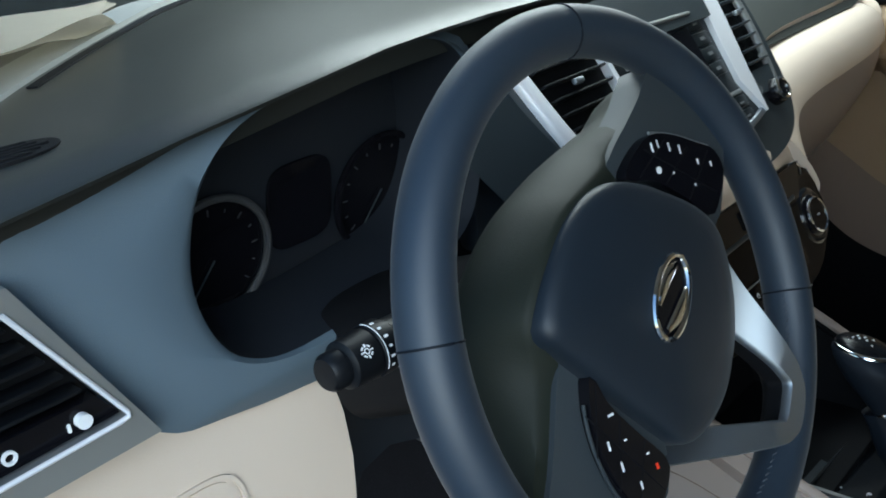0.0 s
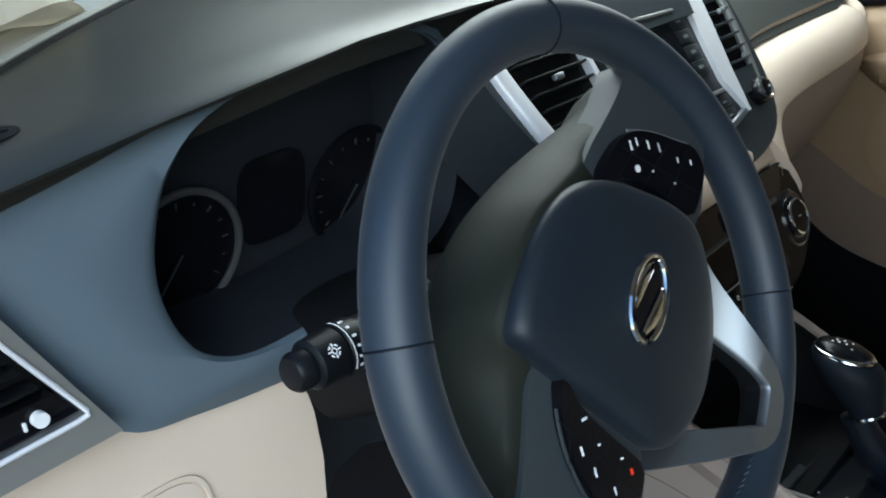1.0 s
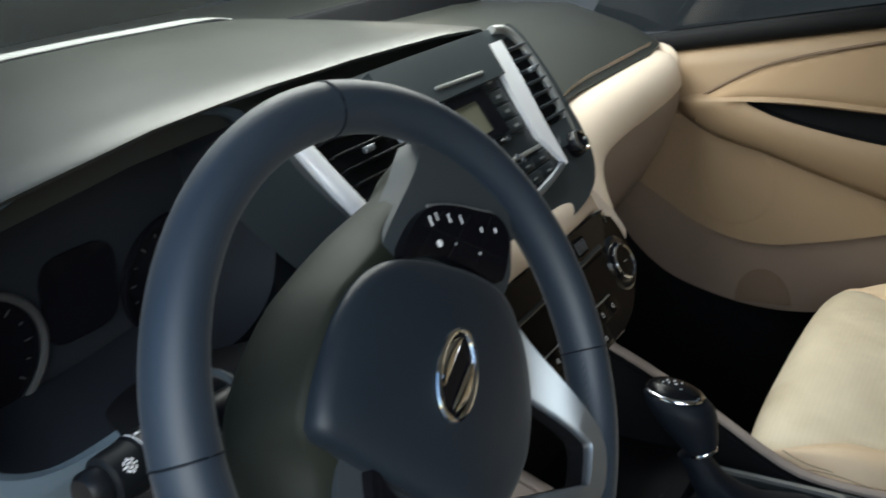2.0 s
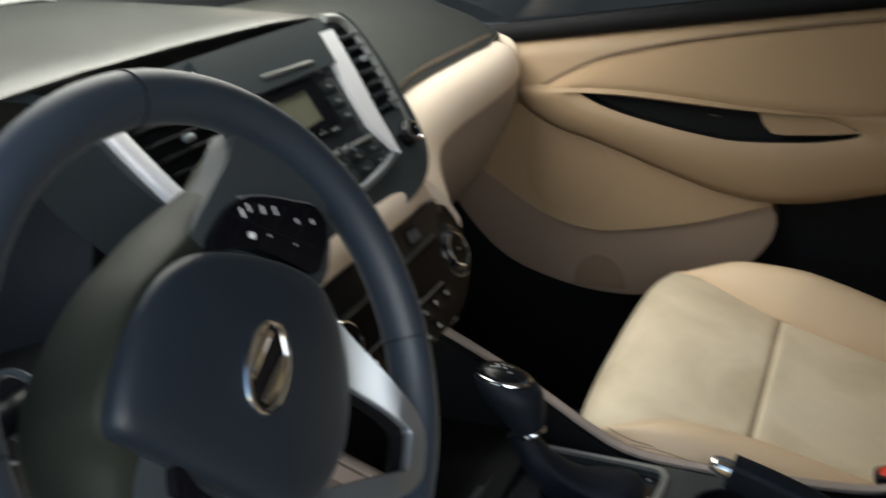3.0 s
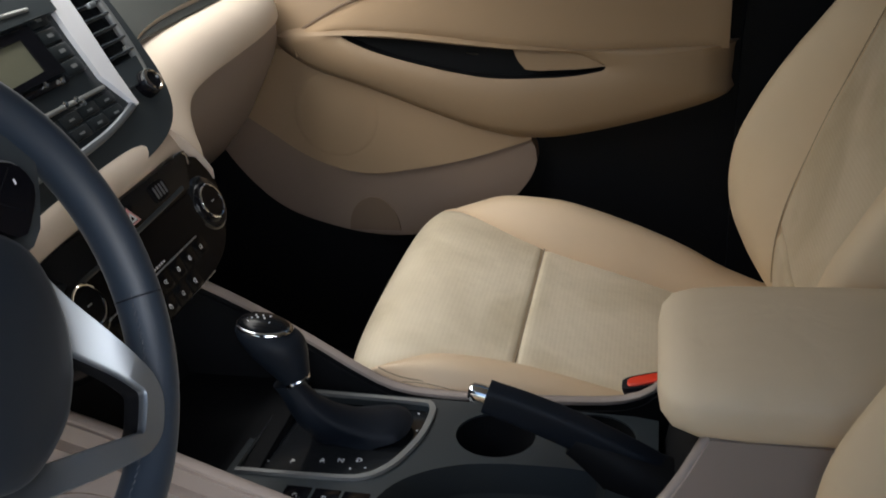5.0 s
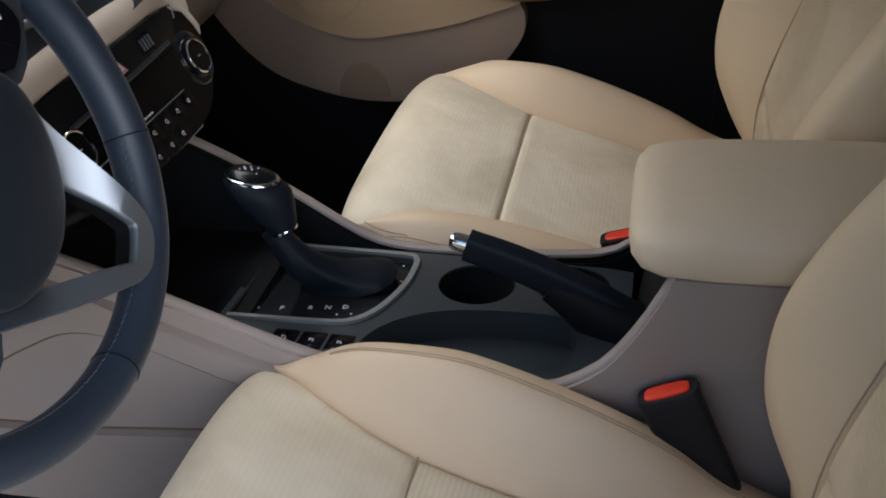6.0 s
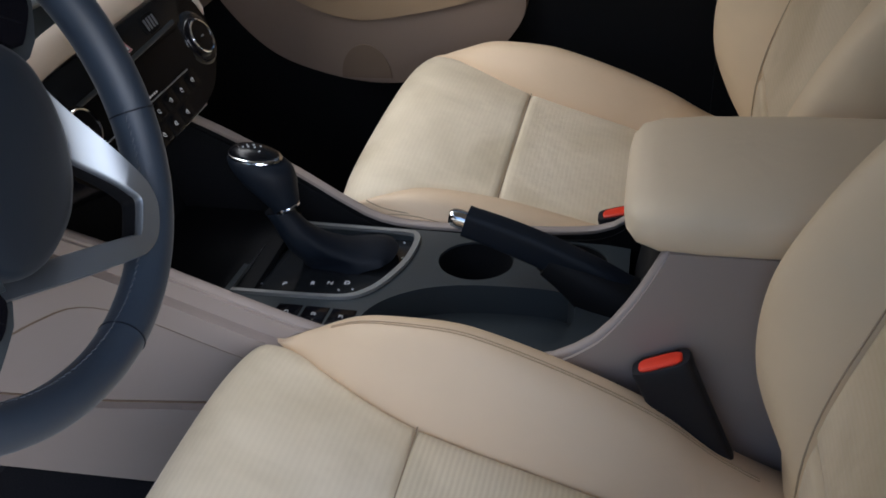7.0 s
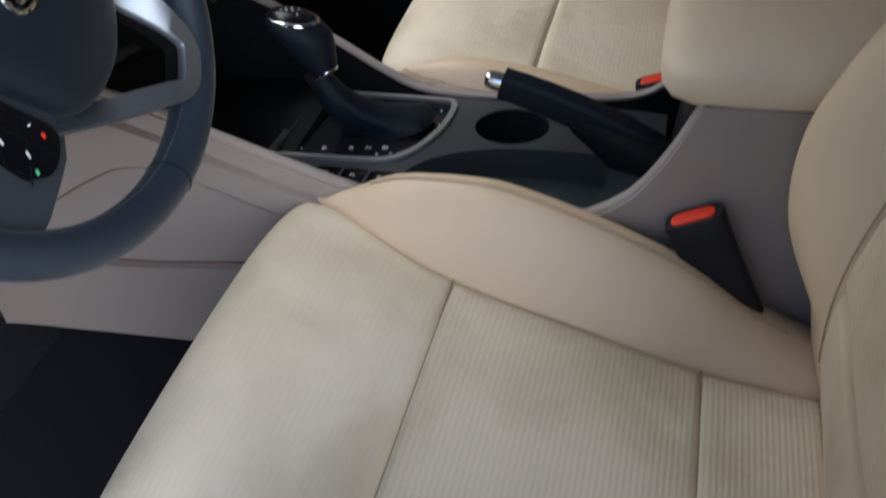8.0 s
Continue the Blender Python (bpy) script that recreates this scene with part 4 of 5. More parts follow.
ROLL_IN = smooth_line([(0.690, 0.285, 0.706), (0.64, 0.268, 0.714), (0.56, 0.263, 0.717), (0.46, 0.262, 0.7175), (0.36, 0.260, 0.717), (0.29, 0.254, 0.712), (0.235, 0.240, 0.702), (0.195, 0.218, 0.683), (0.165, 0.193, 0.664), (0.132, 0.170, 0.652)], 90)
ROLL_LIP = smooth_line([(0.690, 0.252, 0.682), (0.645, 0.219, 0.664), (0.57, 0.2085, 0.656), (0.46, 0.206, 0.652), (0.365, 0.2045, 0.650), (0.298, 0.1995, 0.645), (0.262, 0.190, 0.634), (0.232, 0.173, 0.617), (0.206, 0.154, 0.600), (0.176, 0.141, 0.584)], 90)


def roll_skin(u, v):
    """A soft roll that runs along the passenger pad and turns down into a neck beside the radio."""
    i = u * 89
    a, b = (np.array([np.interp(i, np.arange(90), line[:, c]) for c in range(3)]) for line in (ROLL_IN, ROLL_LIP))
    out = np.array((0.0, -0.80, 0.60))
    full = float(np.interp(u, [0, 0.1, 0.5, 0.75, 1.0], [0.010, 0.017, 0.017, 0.011, 0.006]))
    w = min(1.0, v / 0.9)
    p = a + (b - a) * w + out * full * math.sin(math.pi * w) ** 0.8
    return tuple(p + np.array((0.0, 0.016, -0.002)) * max(0.0, v - 0.9) / 0.1)


part("roll", patch(roll_skin, 100, 30, 0.004, -0.001, -0.012), BEIGE, sur, "soft beige roll that turns down beside the radio", 70)
part("band", moved(sweep(smooth_line([(-0.19, 0.078, 0.004), (-0.1, 0.085, 0.007), (0.0, 0.086, 0.008), (0.06, 0.0865, 0.006), (0.1, 0.0865, 0.000), (0.135, 0.082, -0.010), (0.165, 0.068, -0.020)], 40), oval(0.0175, 0.0125, 24, 2.6)), KL), BEIGE, sur, "beige ledge over the climate panel", 60)

# ---- climate panel ----
clim = thing("climate_panel", "gloss black climate control panel with two round knobs", "control panel", KL)
co = [(-0.11, -0.058), (0.0, -0.0585), (0.08, -0.056), (0.12, -0.044), (0.155, -0.016), (0.168, 0.012), (0.163, 0.040), (0.140, 0.060), (0.0, 0.064), (-0.14, 0.063), (-0.166, 0.045), (-0.17, 0.01), (-0.155, -0.03)]
part("body", prism([tuple(p) for p in smooth_line(co, 40, True)], 0.06, 0.006, 3, z=-0.058), CLIM, clim)
part("upper_panel", prism([(-0.115, 0.030), (0.115, 0.030), (0.143, 0.0655), (-0.142, 0.064)], 0.010, 0.003, z=-0.005), PIANO, clim, "gloss black upper strip")
part("display", prism([(-0.1, -0.012), (0.104, -0.012), (0.108, 0.026), (-0.104, 0.026)], 0.005, 0.0015, z=-0.001), CLIM, clim, "dark climate display")
part("panel_edge", sweep([(0.118, 0.0672, 0.0045), (0.136, 0.0655, 0.0045), (0.1415, 0.059, 0.0045), (0.137, 0.050, 0.0045)], circle(0.0016, 8)), CHROME, clim, "bright corner edge")
part("ledge", moved(sweep([(-0.11, 0.0285, 0.003), (0.0, 0.0305, 0.0035), (0.06, 0.0325, 0.0035), (0.104, 0.0345, 0.003)], oval(0.0030, 0.0030, 10, 2.4)), Matrix()), STACK, clim, "rounded grey ledge over the display")
part("lower_edge", rbox((0.185, 0.0022, 0.004), (-0.012, -0.0588, -0.003), 0.001), DULL_SILVER, clim, "thin silver lower edge")
part("lower_line", rbox((0.18, 0.0013, 0.002), (-0.012, -0.0145, 0.0035), 0.0005), DULL_SILVER, clim)
for s in (1, -1):
    at = Matrix.Translation((0.132, 0.003, 0.0) if s > 0 else (-0.116, 0.010, 0.0))
    part("knob_base", moved(revolve([(0.036, -0.004), (0.0345, 0.0), (0.031, 0.003), (0.027, 0.004), (0.001, 0.004)], 40), at), PIANO, clim, "rounded gloss black knob base")
    k = part("knob", moved(revolve([(0.0250, 0), (0.0245, 0.004), (0.0225, 0.006), (0.0203, 0.0075), (0.0195, 0.0078)], 36), at), GLOSS, clim, "black climate knob")
    part("ring", moved(revolve([(0.0202, 0.006), (0.0202, 0.0092), (0.0192, 0.0102), (0.0180, 0.0097), (0.0180, 0.006)], 36), at), CHROME, k, "chrome knob ring")
    part("face", moved(revolve([(0.0178, 0.005), (0.0178, 0.0090), (0.001, 0.0093)], 30), at), CLIM, k)
    part("mark", moved(rbox((0.006, 0.0014, 0.0005), (0, 0, 0.0095), 0), at), DULL_SILVER, k)
haz = part("hazard_switch", rbox((0.026, 0.02, 0.006), (0.0, 0.046, 0.005), 0.002), CLIM, clim, "hazard switch")
part("triangle", moved(frame_prism([(-0.0105, -0.0075), (0.0105, -0.0075), (0, 0.0105)], [(-0.0078, -0.0058), (0.0078, -0.0058), (0, 0.0070)], 0.0008), Matrix.Translation((0.0, 0.0455, 0.008))), PINK, haz, "pale red triangle")
part("triangle_centre", moved(frame_prism([(-0.0066, -0.0050), (0.0066, -0.0050), (0, 0.0058)], [(-0.0034, -0.003), (0.0034, -0.003), (0, 0.0022)], 0.0008), Matrix.Translation((0.0, 0.0455, 0.008))), WHITE, haz)
sens = part("sensor_grille", prism(oval(0.014, 0.010, 24, 4), 0.003, 0.001, z=0.004), SHADOW, clim)
sens.matrix_basis = Matrix.Translation((0.064, 0.0485, 0.0))
for i in range(4):
    part("slat", rbox((0.0022, 0.013, 0.002), (-0.009 + 0.006 * i, 0, 0.0075), 0.0005), SILVER, sens)
for row, xs in ((-0.0268, (-0.088, -0.060, -0.032, -0.0045, 0.0235, 0.0494, 0.0764)), (-0.0482, (-0.074, -0.047, -0.019, 0.0085, 0.036))):
    for i, x in enumerate(xs):
        b = part("button", rbox((0.0245, 0.018, 0.004), (x, row, 0.0004), 0.0008), CLIM, clim)
        ring = [(0.0021 * math.cos(q), 0.0021 * math.sin(q), 0) for q in np.linspace(0.3, 4.2 + 0.3 * (i % 3), 12)]
        icon = merged(sweep(ring, circle(0.00028, 5)), moved(rbox((0.0005, 0.0042, 0.0004), (0.0012, 0.0004, 0), 0), Matrix.Rotation(-0.5 + 0.5 * (i % 3), 4, "Z")), rbox((0.0018, 0.0005, 0.0004), (0.0016, -0.0024, 0), 0))
        part("icon", moved(icon, Matrix.Translation((x, row, 0.0026))), WHITE, b)
for k in range(5):
    part("print_mark", rbox((0.0026, 0.0018 + 0.0006 * (k % 2), 0.0004), (-0.010 + 0.0048 * k, -0.0098, 0.0042), 0), WHITE, clim)

# ---- centre console ----
con = thing("centre_console", "greige and black centre console between the seats", "console")
top_l = [(0.43, 0.545), (0.34, 0.515), (0.14, 0.455), (0.062, 0.424), (-0.01, 0.396), (-0.083, 0.370), (-0.15, 0.356), (-0.23, 0.351), (-0.31, 0.356), (-0.357, 0.379), (-0.382, 0.406), (-0.402, 0.436), (-0.420, 0.470)]
top_r = [(0.34, 0.55), (0.14, 0.468), (0.03, 0.408), (-0.038, 0.364), (-0.086, 0.341), (-0.165, 0.335), (-0.304, 0.340), (-0.357, 0.350), (-0.384, 0.376), (-0.403, 0.43), (-0.416, 0.46)]

top_l, top_r = ([tuple(p) for p in smooth_line(line, 64)] for line in (top_l, top_r))


def leaned(bm):
    """Console walls lean inwards where they rise under the armrest."""
    for v in bm.verts:
        if v.co.z > 0.35 and v.co.y < -0.25:
            v.co.x -= math.copysign(min(1.0, (-0.25 - v.co.y) / 0.08) * (v.co.z - 0.35) * 0.29, v.co.x)
    return bm


def side(line, drop0, drop1, x, t, mat, name, label="", rear=-0.76, bev=0.006):
    """A band of a console side between two depths under its top edge; drop1 None: down to the carpet."""
    up = [(y, z - drop0) for y, z in line] + [(rear, line[-1][1] - drop0)]
    down = [(y, z - drop1) for y, z in line] + [(rear, line[-1][1] - drop1)] if drop1 else [(line[0][0], 0.11), (0.13, 0.12), (-0.1, 0.09), (rear, 0.06)]
    pts = up + down[::-1]
    ob = part(name, leaned(moved(prism(pts[::-1], t, bev, 3), Matrix.Translation((x, 0, 0)) @ YZ)), mat, con, label)
    return ob


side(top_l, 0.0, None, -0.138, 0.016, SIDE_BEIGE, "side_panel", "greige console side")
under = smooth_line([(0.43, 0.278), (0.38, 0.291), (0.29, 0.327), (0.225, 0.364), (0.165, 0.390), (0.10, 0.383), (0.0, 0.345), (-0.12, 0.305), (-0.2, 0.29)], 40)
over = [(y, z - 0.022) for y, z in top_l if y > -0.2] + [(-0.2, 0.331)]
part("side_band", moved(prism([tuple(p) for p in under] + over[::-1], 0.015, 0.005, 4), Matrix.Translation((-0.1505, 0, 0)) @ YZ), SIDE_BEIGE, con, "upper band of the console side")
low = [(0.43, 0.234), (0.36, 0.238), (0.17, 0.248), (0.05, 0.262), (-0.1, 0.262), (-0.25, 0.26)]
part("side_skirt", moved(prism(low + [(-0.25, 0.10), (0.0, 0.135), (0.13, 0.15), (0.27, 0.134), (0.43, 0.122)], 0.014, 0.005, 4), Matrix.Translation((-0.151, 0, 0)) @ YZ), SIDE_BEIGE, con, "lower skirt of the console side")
groove = [(-0.1475, y, z - 0.0005) for y, z in under]
part("groove", sweep(groove, circle(0.0027, 6)), DEEP, con, "dark joint under the upper band")
part("groove", sweep([(-0.1395, y, z + 0.0005) for y, z in low], circle(0.0014, 6)), DEEP, con, "dark joint over the skirt")
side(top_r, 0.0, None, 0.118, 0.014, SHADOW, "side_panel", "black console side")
for x, line in ((-0.128, top_l), (0.124, top_r)):
    path = smooth_line([(x, y, z) for y, z in line], 44)
    part("edge_rail", leaned(sweep([tuple(p) for p in path], oval(0.0065, 0.0045, 12, 2.4))), SIDE_BEIGE, con, "pale rounded edge rail")
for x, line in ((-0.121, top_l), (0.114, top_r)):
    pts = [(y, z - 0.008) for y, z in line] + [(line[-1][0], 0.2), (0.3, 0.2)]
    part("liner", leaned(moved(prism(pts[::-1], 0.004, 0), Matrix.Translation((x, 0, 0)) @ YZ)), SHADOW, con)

CT = axes((0, -0.15, 0.346), (0, 1, 0.02), (1, 0, -0.085))
sheet_line = [(-0.118, -0.232), (0.112, -0.232), (0.112, 0.20), (-0.118, 0.20)]
cup1, cup2 = circle(0.043, 32, None, 0.051, -0.061), circle(0.042, 32, None, 0.067, -0.167)
recess = [tuple(p) for p in smooth_line([(-0.108, 0.030), (-0.080, 0.035), (-0.048, 0.020), (-0.022, -0.010), (-0.006, -0.050), (0.001, -0.105), (0.0, -0.160), (-0.018, -0.180), (-0.06, -0.180), (-0.098, -0.165), (-0.110, -0.10), (-0.112, -0.03)], 48, True)]
bz_out = [(-0.064, 0.19), (-0.060, 0.10), (-0.056, 0.062), (-0.045, 0.044), (-0.02, 0.028), (0.03, 0.014), (0.08, 0.012), (0.098, 0.018), (0.103, 0.035), (0.103, 0.19)]
bz_in = [(-0.0585, 0.19), (-0.0545, 0.10), (-0.0505, 0.066), (-0.041, 0.050), (-0.0175, 0.0345), (0.031, 0.0205), (0.078, 0.0185), (0.0925, 0.0235), (0.097, 0.038), (0.097, 0.19)]
bz_out, bz_in = ([tuple(p) for p in smooth_line(q, 44)] for q in (bz_out, bz_in))

top = holed(sheet_line, [cup1, cup2, recess, bz_in], 0.048)
part("top_panel", moved(top, CT), STACK, con, "dark grey console top", 25)
part("bezel", moved(frame_prism(bz_out, bz_in, 0.005, 0.0018, z=-0.001), CT), DULL_SILVER, con, "satin silver shifter bezel")
part("shift_gate", moved(prism(bz_in, 0.004, 0, z=-0.012), CT), PIANO, con, "gloss black shifter panel")
for cx, cy in ((0.051, -0.061), (0.067, -0.167)):
    cup = part("cup_holder", moved(revolve([(0.0418, -0.002), (0.0400, -0.06), (0.036, -0.065), (0.001, -0.065)], 32, False), CT @ Matrix.Translation((cx, cy, 0))), SHADOW, con, "black round cup holder", 50)
part("recess_floor", moved(prism([(x * 1.01, y * 1.01) for x, y in recess], 0.004, 0, z=-0.040), CT), STACK, con, "dark grey floor of the open recess")

for i in range(3):
    b = part("switch", moved(rbox((0.031, 0.027, 0.006), (-0.09, 0.055 + 0.03 * i, -0.0018), 0.0012), CT), GLOSS, con, "black console switch")
    part("icon", moved(merged(rbox((0.0045, 0.0008, 0.0005), (-0.089, 0.057 + 0.03 * i, 0.0013), 0), rbox((0.0008, 0.004, 0.0005), (-0.088, 0.055 + 0.03 * i, 0.0013), 0), rbox((0.0022, 0.0008, 0.0005), (-0.091, 0.053 + 0.03 * i, 0.0013), 0)), CT), WHITE, b)
part("bin_floor", rbox((0.23, 0.22, 0.01), (0, 0.13, 0.345), 0.002), SHADOW, con, "black storage bin under the climate panel")
part("bin_back", moved(rbox((0.23, 0.2, 0.01), (0, 0, 0), 0.002), axes((0, 0.2, 0.44), (0, 0.2, 1))), SHADOW, con)
part("console_core", rbox((0.225, 0.36, 0.2), (-0.003, -0.2, 0.18), 0.004), SHADOW, con)
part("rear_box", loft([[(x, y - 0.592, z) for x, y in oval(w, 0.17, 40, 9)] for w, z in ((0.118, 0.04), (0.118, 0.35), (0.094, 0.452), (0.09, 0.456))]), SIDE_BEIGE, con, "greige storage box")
part("box_front", moved(rbox((0.185, 0.15, 0.012), (0, 0, 0), 0.004), axes((-0.003, -0.405, 0.385), (0, -0.16, 1))), SHADOW, con)
GATE = CT @ Matrix.Translation((0, 0, -0.0075))
for ch, y in (("D", 0.074), ("N", 0.093), ("R", 0.112), ("P", 0.143)):
    letters(ch, 0.0095, WHITE, con, GATE @ Matrix.Translation((-0.010 - 0.2 * (y - 0.074), y, 0.0)) @ Matrix.Rotation(radians(-90), 4, "Z"), "white gear letter")
part("lock_mark", moved(merged(rbox((0.005, 0.0018, 0.0004), (-0.030, 0.173, 0), 0), rbox((0.002, 0.006, 0.0004), (-0.0275, 0.171, 0), 0), rbox((0.0015, 0.007, 0.0004), (-0.033, 0.174, 0), 0)), GATE), WHITE, con)
for x, y in ((-0.022, 0.064), (-0.026, 0.079), (0.088, 0.055), (0.09, 0.034), (0.055, 0.0275), (0.02, 0.030)):
    part("gate_dot", moved(rbox((0.0016, 0.0022, 0.0006), (x, y, 0), 0), GATE), WHITE, con)

# gear selector
sh = thing("gear_selector", "black gear selector with a chrome-topped knob", "gear lever")
LE = axes((0.022, -0.055, 0.336), (0.0, 1, -0.22), (1, 0, -0.06))
boot = []
for k, (rx, ry, h, f) in enumerate(((0.040, 0.056, -0.004, 0.0), (0.038, 0.054, 0.004, 0.02), (0.034, 0.046, 0.010, 0.12), (0.030, 0.038, 0.016, 0.28), (0.026, 0.030, 0.026, 0.5), (0.0215, 0.023, 0.042, 0.74), (0.0175, 0.018, 0.062, 0.93), (0.0150, 0.0155, 0.078, 1.02), (0.0140, 0.0145, 0.094, 1.12))):
    boot.append([(x * (1 + 0.04 * math.sin(5 * i + k)) + 0.028 - 0.041 * f, y * (1 + 0.04 * math.cos(7 * i + 2 * k)) - 0.006 + 0.038 * f, h) for i, (x, y) in enumerate(oval(rx, ry, 36, 2 + 1.2 * (1 - k / 8)))])
part("boot", moved(loft(boot), LE), KNOB, sh, "black leather boot in folds", 60)
NK = axes((0.009, -0.011, 0.424), (0, 1, -0.42), (1, 0, -0.12))
part("collar", moved(revolve([(0.0150, -0.002), (0.0157, 0.0), (0.0150, 0.002)], 28), NK), CHROME, sh, "thin chrome collar")


def tilted(y, h):
    """The top of the knob leans back towards the seats."""
    return h + 0.56 * y * min(1.0, max(0.0, (h - 0.016) / 0.045))


kn = [[(x, y + dy, tilted(y, h)) for x, y in oval(rx * (1 - 2.2 * h), ry * (1 - 2.2 * h), 36, 2.1)] for rx, ry, dy, h in ((0.0148, 0.0152, 0, 0.001), (0.0168, 0.0176, -0.001, 0.007), (0.0200, 0.0215, -0.001, 0.016), (0.0240, 0.0262, 0.0, 0.026), (0.0280, 0.0308, 0.002, 0.037), (0.0308, 0.0336, 0.003, 0.047), (0.0314, 0.0342, 0.004, 0.054), (0.0300, 0.0328, 0.005, 0.061), (0.0268, 0.0295, 0.005, 0.066))]
part("knob", moved(loft(kn), NK), KNOB, sh, "black leather knob", 60)
ringk = [[(x, y + 0.004, tilted(y, h)) for x, y in oval(0.87 * rx, 0.87 * ry, 36, 2.1)] for rx, ry, h in ((0.0270, 0.0297, 0.0652), (0.0267, 0.0294, 0.0668), (0.0258, 0.0285, 0.0684), (0.0250, 0.0277, 0.0688))]
part("cap_ring", moved(loft(ringk), NK), CHROME, sh, "chrome ring")
capk = [[(x, y + 0.004, tilted(y, h)) for x, y in oval(0.87 * rx, 0.87 * ry, 36, 2.1)] for rx, ry, h in ((0.0249, 0.0276, 0.0684), (0.0232, 0.0256, 0.0716), (0.0185, 0.0205, 0.0750), (0.010, 0.0112, 0.0771), (0.003, 0.0035, 0.0776))]
cap = part("cap", moved(loft(capk), NK), CLIM, sh, "gloss black cap", 60)
for x, y in ((-0.012, 0.020), (-0.013, 0.013), (-0.005, 0.016), (-0.006, 0.009), (0.002, 0.006), (-0.004, 0.002), (0.004, -0.002), (-0.003, -0.006), (0.006, -0.010), (-0.010, -0.013)):
    part("mark", moved(rbox((0.0017, 0.0017, 0.0012), (0.76 * x, 0.76 * y + 0.003, tilted(0.76 * y, 0.0776) - 0.0042 * (math.hypot(x, y) / 0.022) ** 2), 0), NK), WHITE, cap)

# parking brake
hb = thing("parking_brake", "black parking brake lever with a chrome button", "parking brake")
lev = [(-0.012, -0.405, 0.345), (-0.008, -0.36, 0.368), (-0.003, -0.30, 0.394), (0.0, -0.25, 0.413), (0.002, -0.215, 0.424)]


def grip(t):
    return oval(0.0122 + 0.0012 * math.sin(math.pi * t), 0.0150 + 0.002 * math.sin(math.pi * t), 28, 4.6)


part("grip", sweep([tuple(p) for p in smooth_line(lev, 24)], grip), KNOB, hb, "black grip", 50)
part("button", sweep([(0.002, -0.216, 0.4235), (0.0022, -0.206, 0.4265), (0.0025, -0.199, 0.4285), (0.0027, -0.196, 0.429)], lambda t: oval(0.010 * (1 - 0.35 * t**3), 0.010 * (1 - 0.35 * t**3), 20, 2.4)), CHROME, hb, "chrome release button")
part("grip_end", sweep([(0.0015, -0.224, 0.421), (0.0021, -0.213, 0.4245)], oval(0.0125, 0.0153, 28, 4.6)), KNOB, hb)
cuff = smooth_line([(-0.004, -0.300, 0.384), (-0.008, -0.335, 0.364), (-0.012, -0.370, 0.342), (-0.016, -0.400, 0.322)], 16)
part("boot", sweep([tuple(p) for p in cuff], lambda t: oval(0.0135 + 0.026 * t**1.4, 0.0160 + 0.030 * t**1.2, 28, 2.6)), SHADOW, hb, "black rubber boot", 60)

# armrest lid
def arm_ring(y, w, z0, z1):
    return [(x, y, (z0 + z1) / 2 + h) for x, h in oval(w, (z1 - z0) / 2, 40, 3.4)]


arm = loft([arm_ring(y, w, a, b) for y, w, a, b in ((-0.377, 0.055, 0.478, 0.496), (-0.380, 0.078, 0.470, 0.504), (-0.390, 0.094, 0.462, 0.512), (-0.41, 0.102, 0.457, 0.516), (-0.45, 0.105, 0.455, 0.519), (-0.55, 0.106, 0.457, 0.522), (-0.66, 0.106, 0.459, 0.522), (-0.72, 0.104, 0.462, 0.52), (-0.735, 0.09, 0.475, 0.51))])
ar = thing("armrest", "cream padded armrest lid on the console box", "armrest")
part("lid", arm, LID, ar, "", 60)
part("base", rbox((0.17, 0.30, 0.012), (0, -0.58, 0.459), 0.003), SIDE_BEIGE, ar)

# ---- seats ----
CUSH = smooth_line([(-0.045, 0.165), (-0.014, 0.235), (0.0, 0.295), (-0.002, 0.334), (-0.016, 0.360), (-0.048, 0.374), (-0.1, 0.367), (-0.205, 0.334), (-0.33, 0.297), (-0.44, 0.263), (-0.55, 0.243)], 160)
TAN = np.gradient(CUSH, axis=0)
TAN /= np.linalg.norm(TAN, axis=1, keepdims=True)
NRM = np.stack([TAN[:, 1], -TAN[:, 0]], 1)  # outward (up on top, forward on the nose)
if NRM[100, 1] < 0:
    NRM = -NRM


def at_y(y):
    """Where the top of the cushion's side line passes y, as a share of its length."""
    top = np.where(np.arange(160) > 60)[0]
    return float(np.interp(-y, -CUSH[top, 0], top)) / 159


def on(s):
    i = s * 159
    y, z = (np.interp(i, np.arange(160), CUSH[:, c]) for c in (0, 1))
    ny, nz = (np.interp(i, np.arange(160), NRM[:, c]) for c in (0, 1))
    return y, z, ny, nz


def flare(y, z):
    """Half the width of the middle panel."""
    return float(np.interp(y, WIDTH[:, 0], WIDTH[:, 1])) if z > 0.33 or y < -0.1 else 0.236


WING = smooth_line([(0.055, 0.0), (0.09, 0.016), (0.14, 0.052), (0.2, 0.078), (0.25, 0.083), (0.33, 0.076), (0.41, 0.061), (0.475, 0.034), (0.54, 0.010)], 160)
WIDTH = smooth_line([(-0.5, 0.150), (-0.34, 0.154), (-0.205, 0.164), (-0.12, 0.190), (-0.075, 0.216), (-0.03, 0.234)], 120)


def corner(y):
    """0 on the cushion, 1 at its rounded front corner."""
    k = min(1.0, max(0.0, (y + 0.125) / 0.085))
    return k * k * (3 - 2 * k)


def wing(y, z, share=1.0):
    """How far the side bolsters stand above the middle panel."""
    return float(np.interp(-y, WING[:, 0], WING[:, 1])) * share if z < 0.3745 and y < -0.048 else 0.0


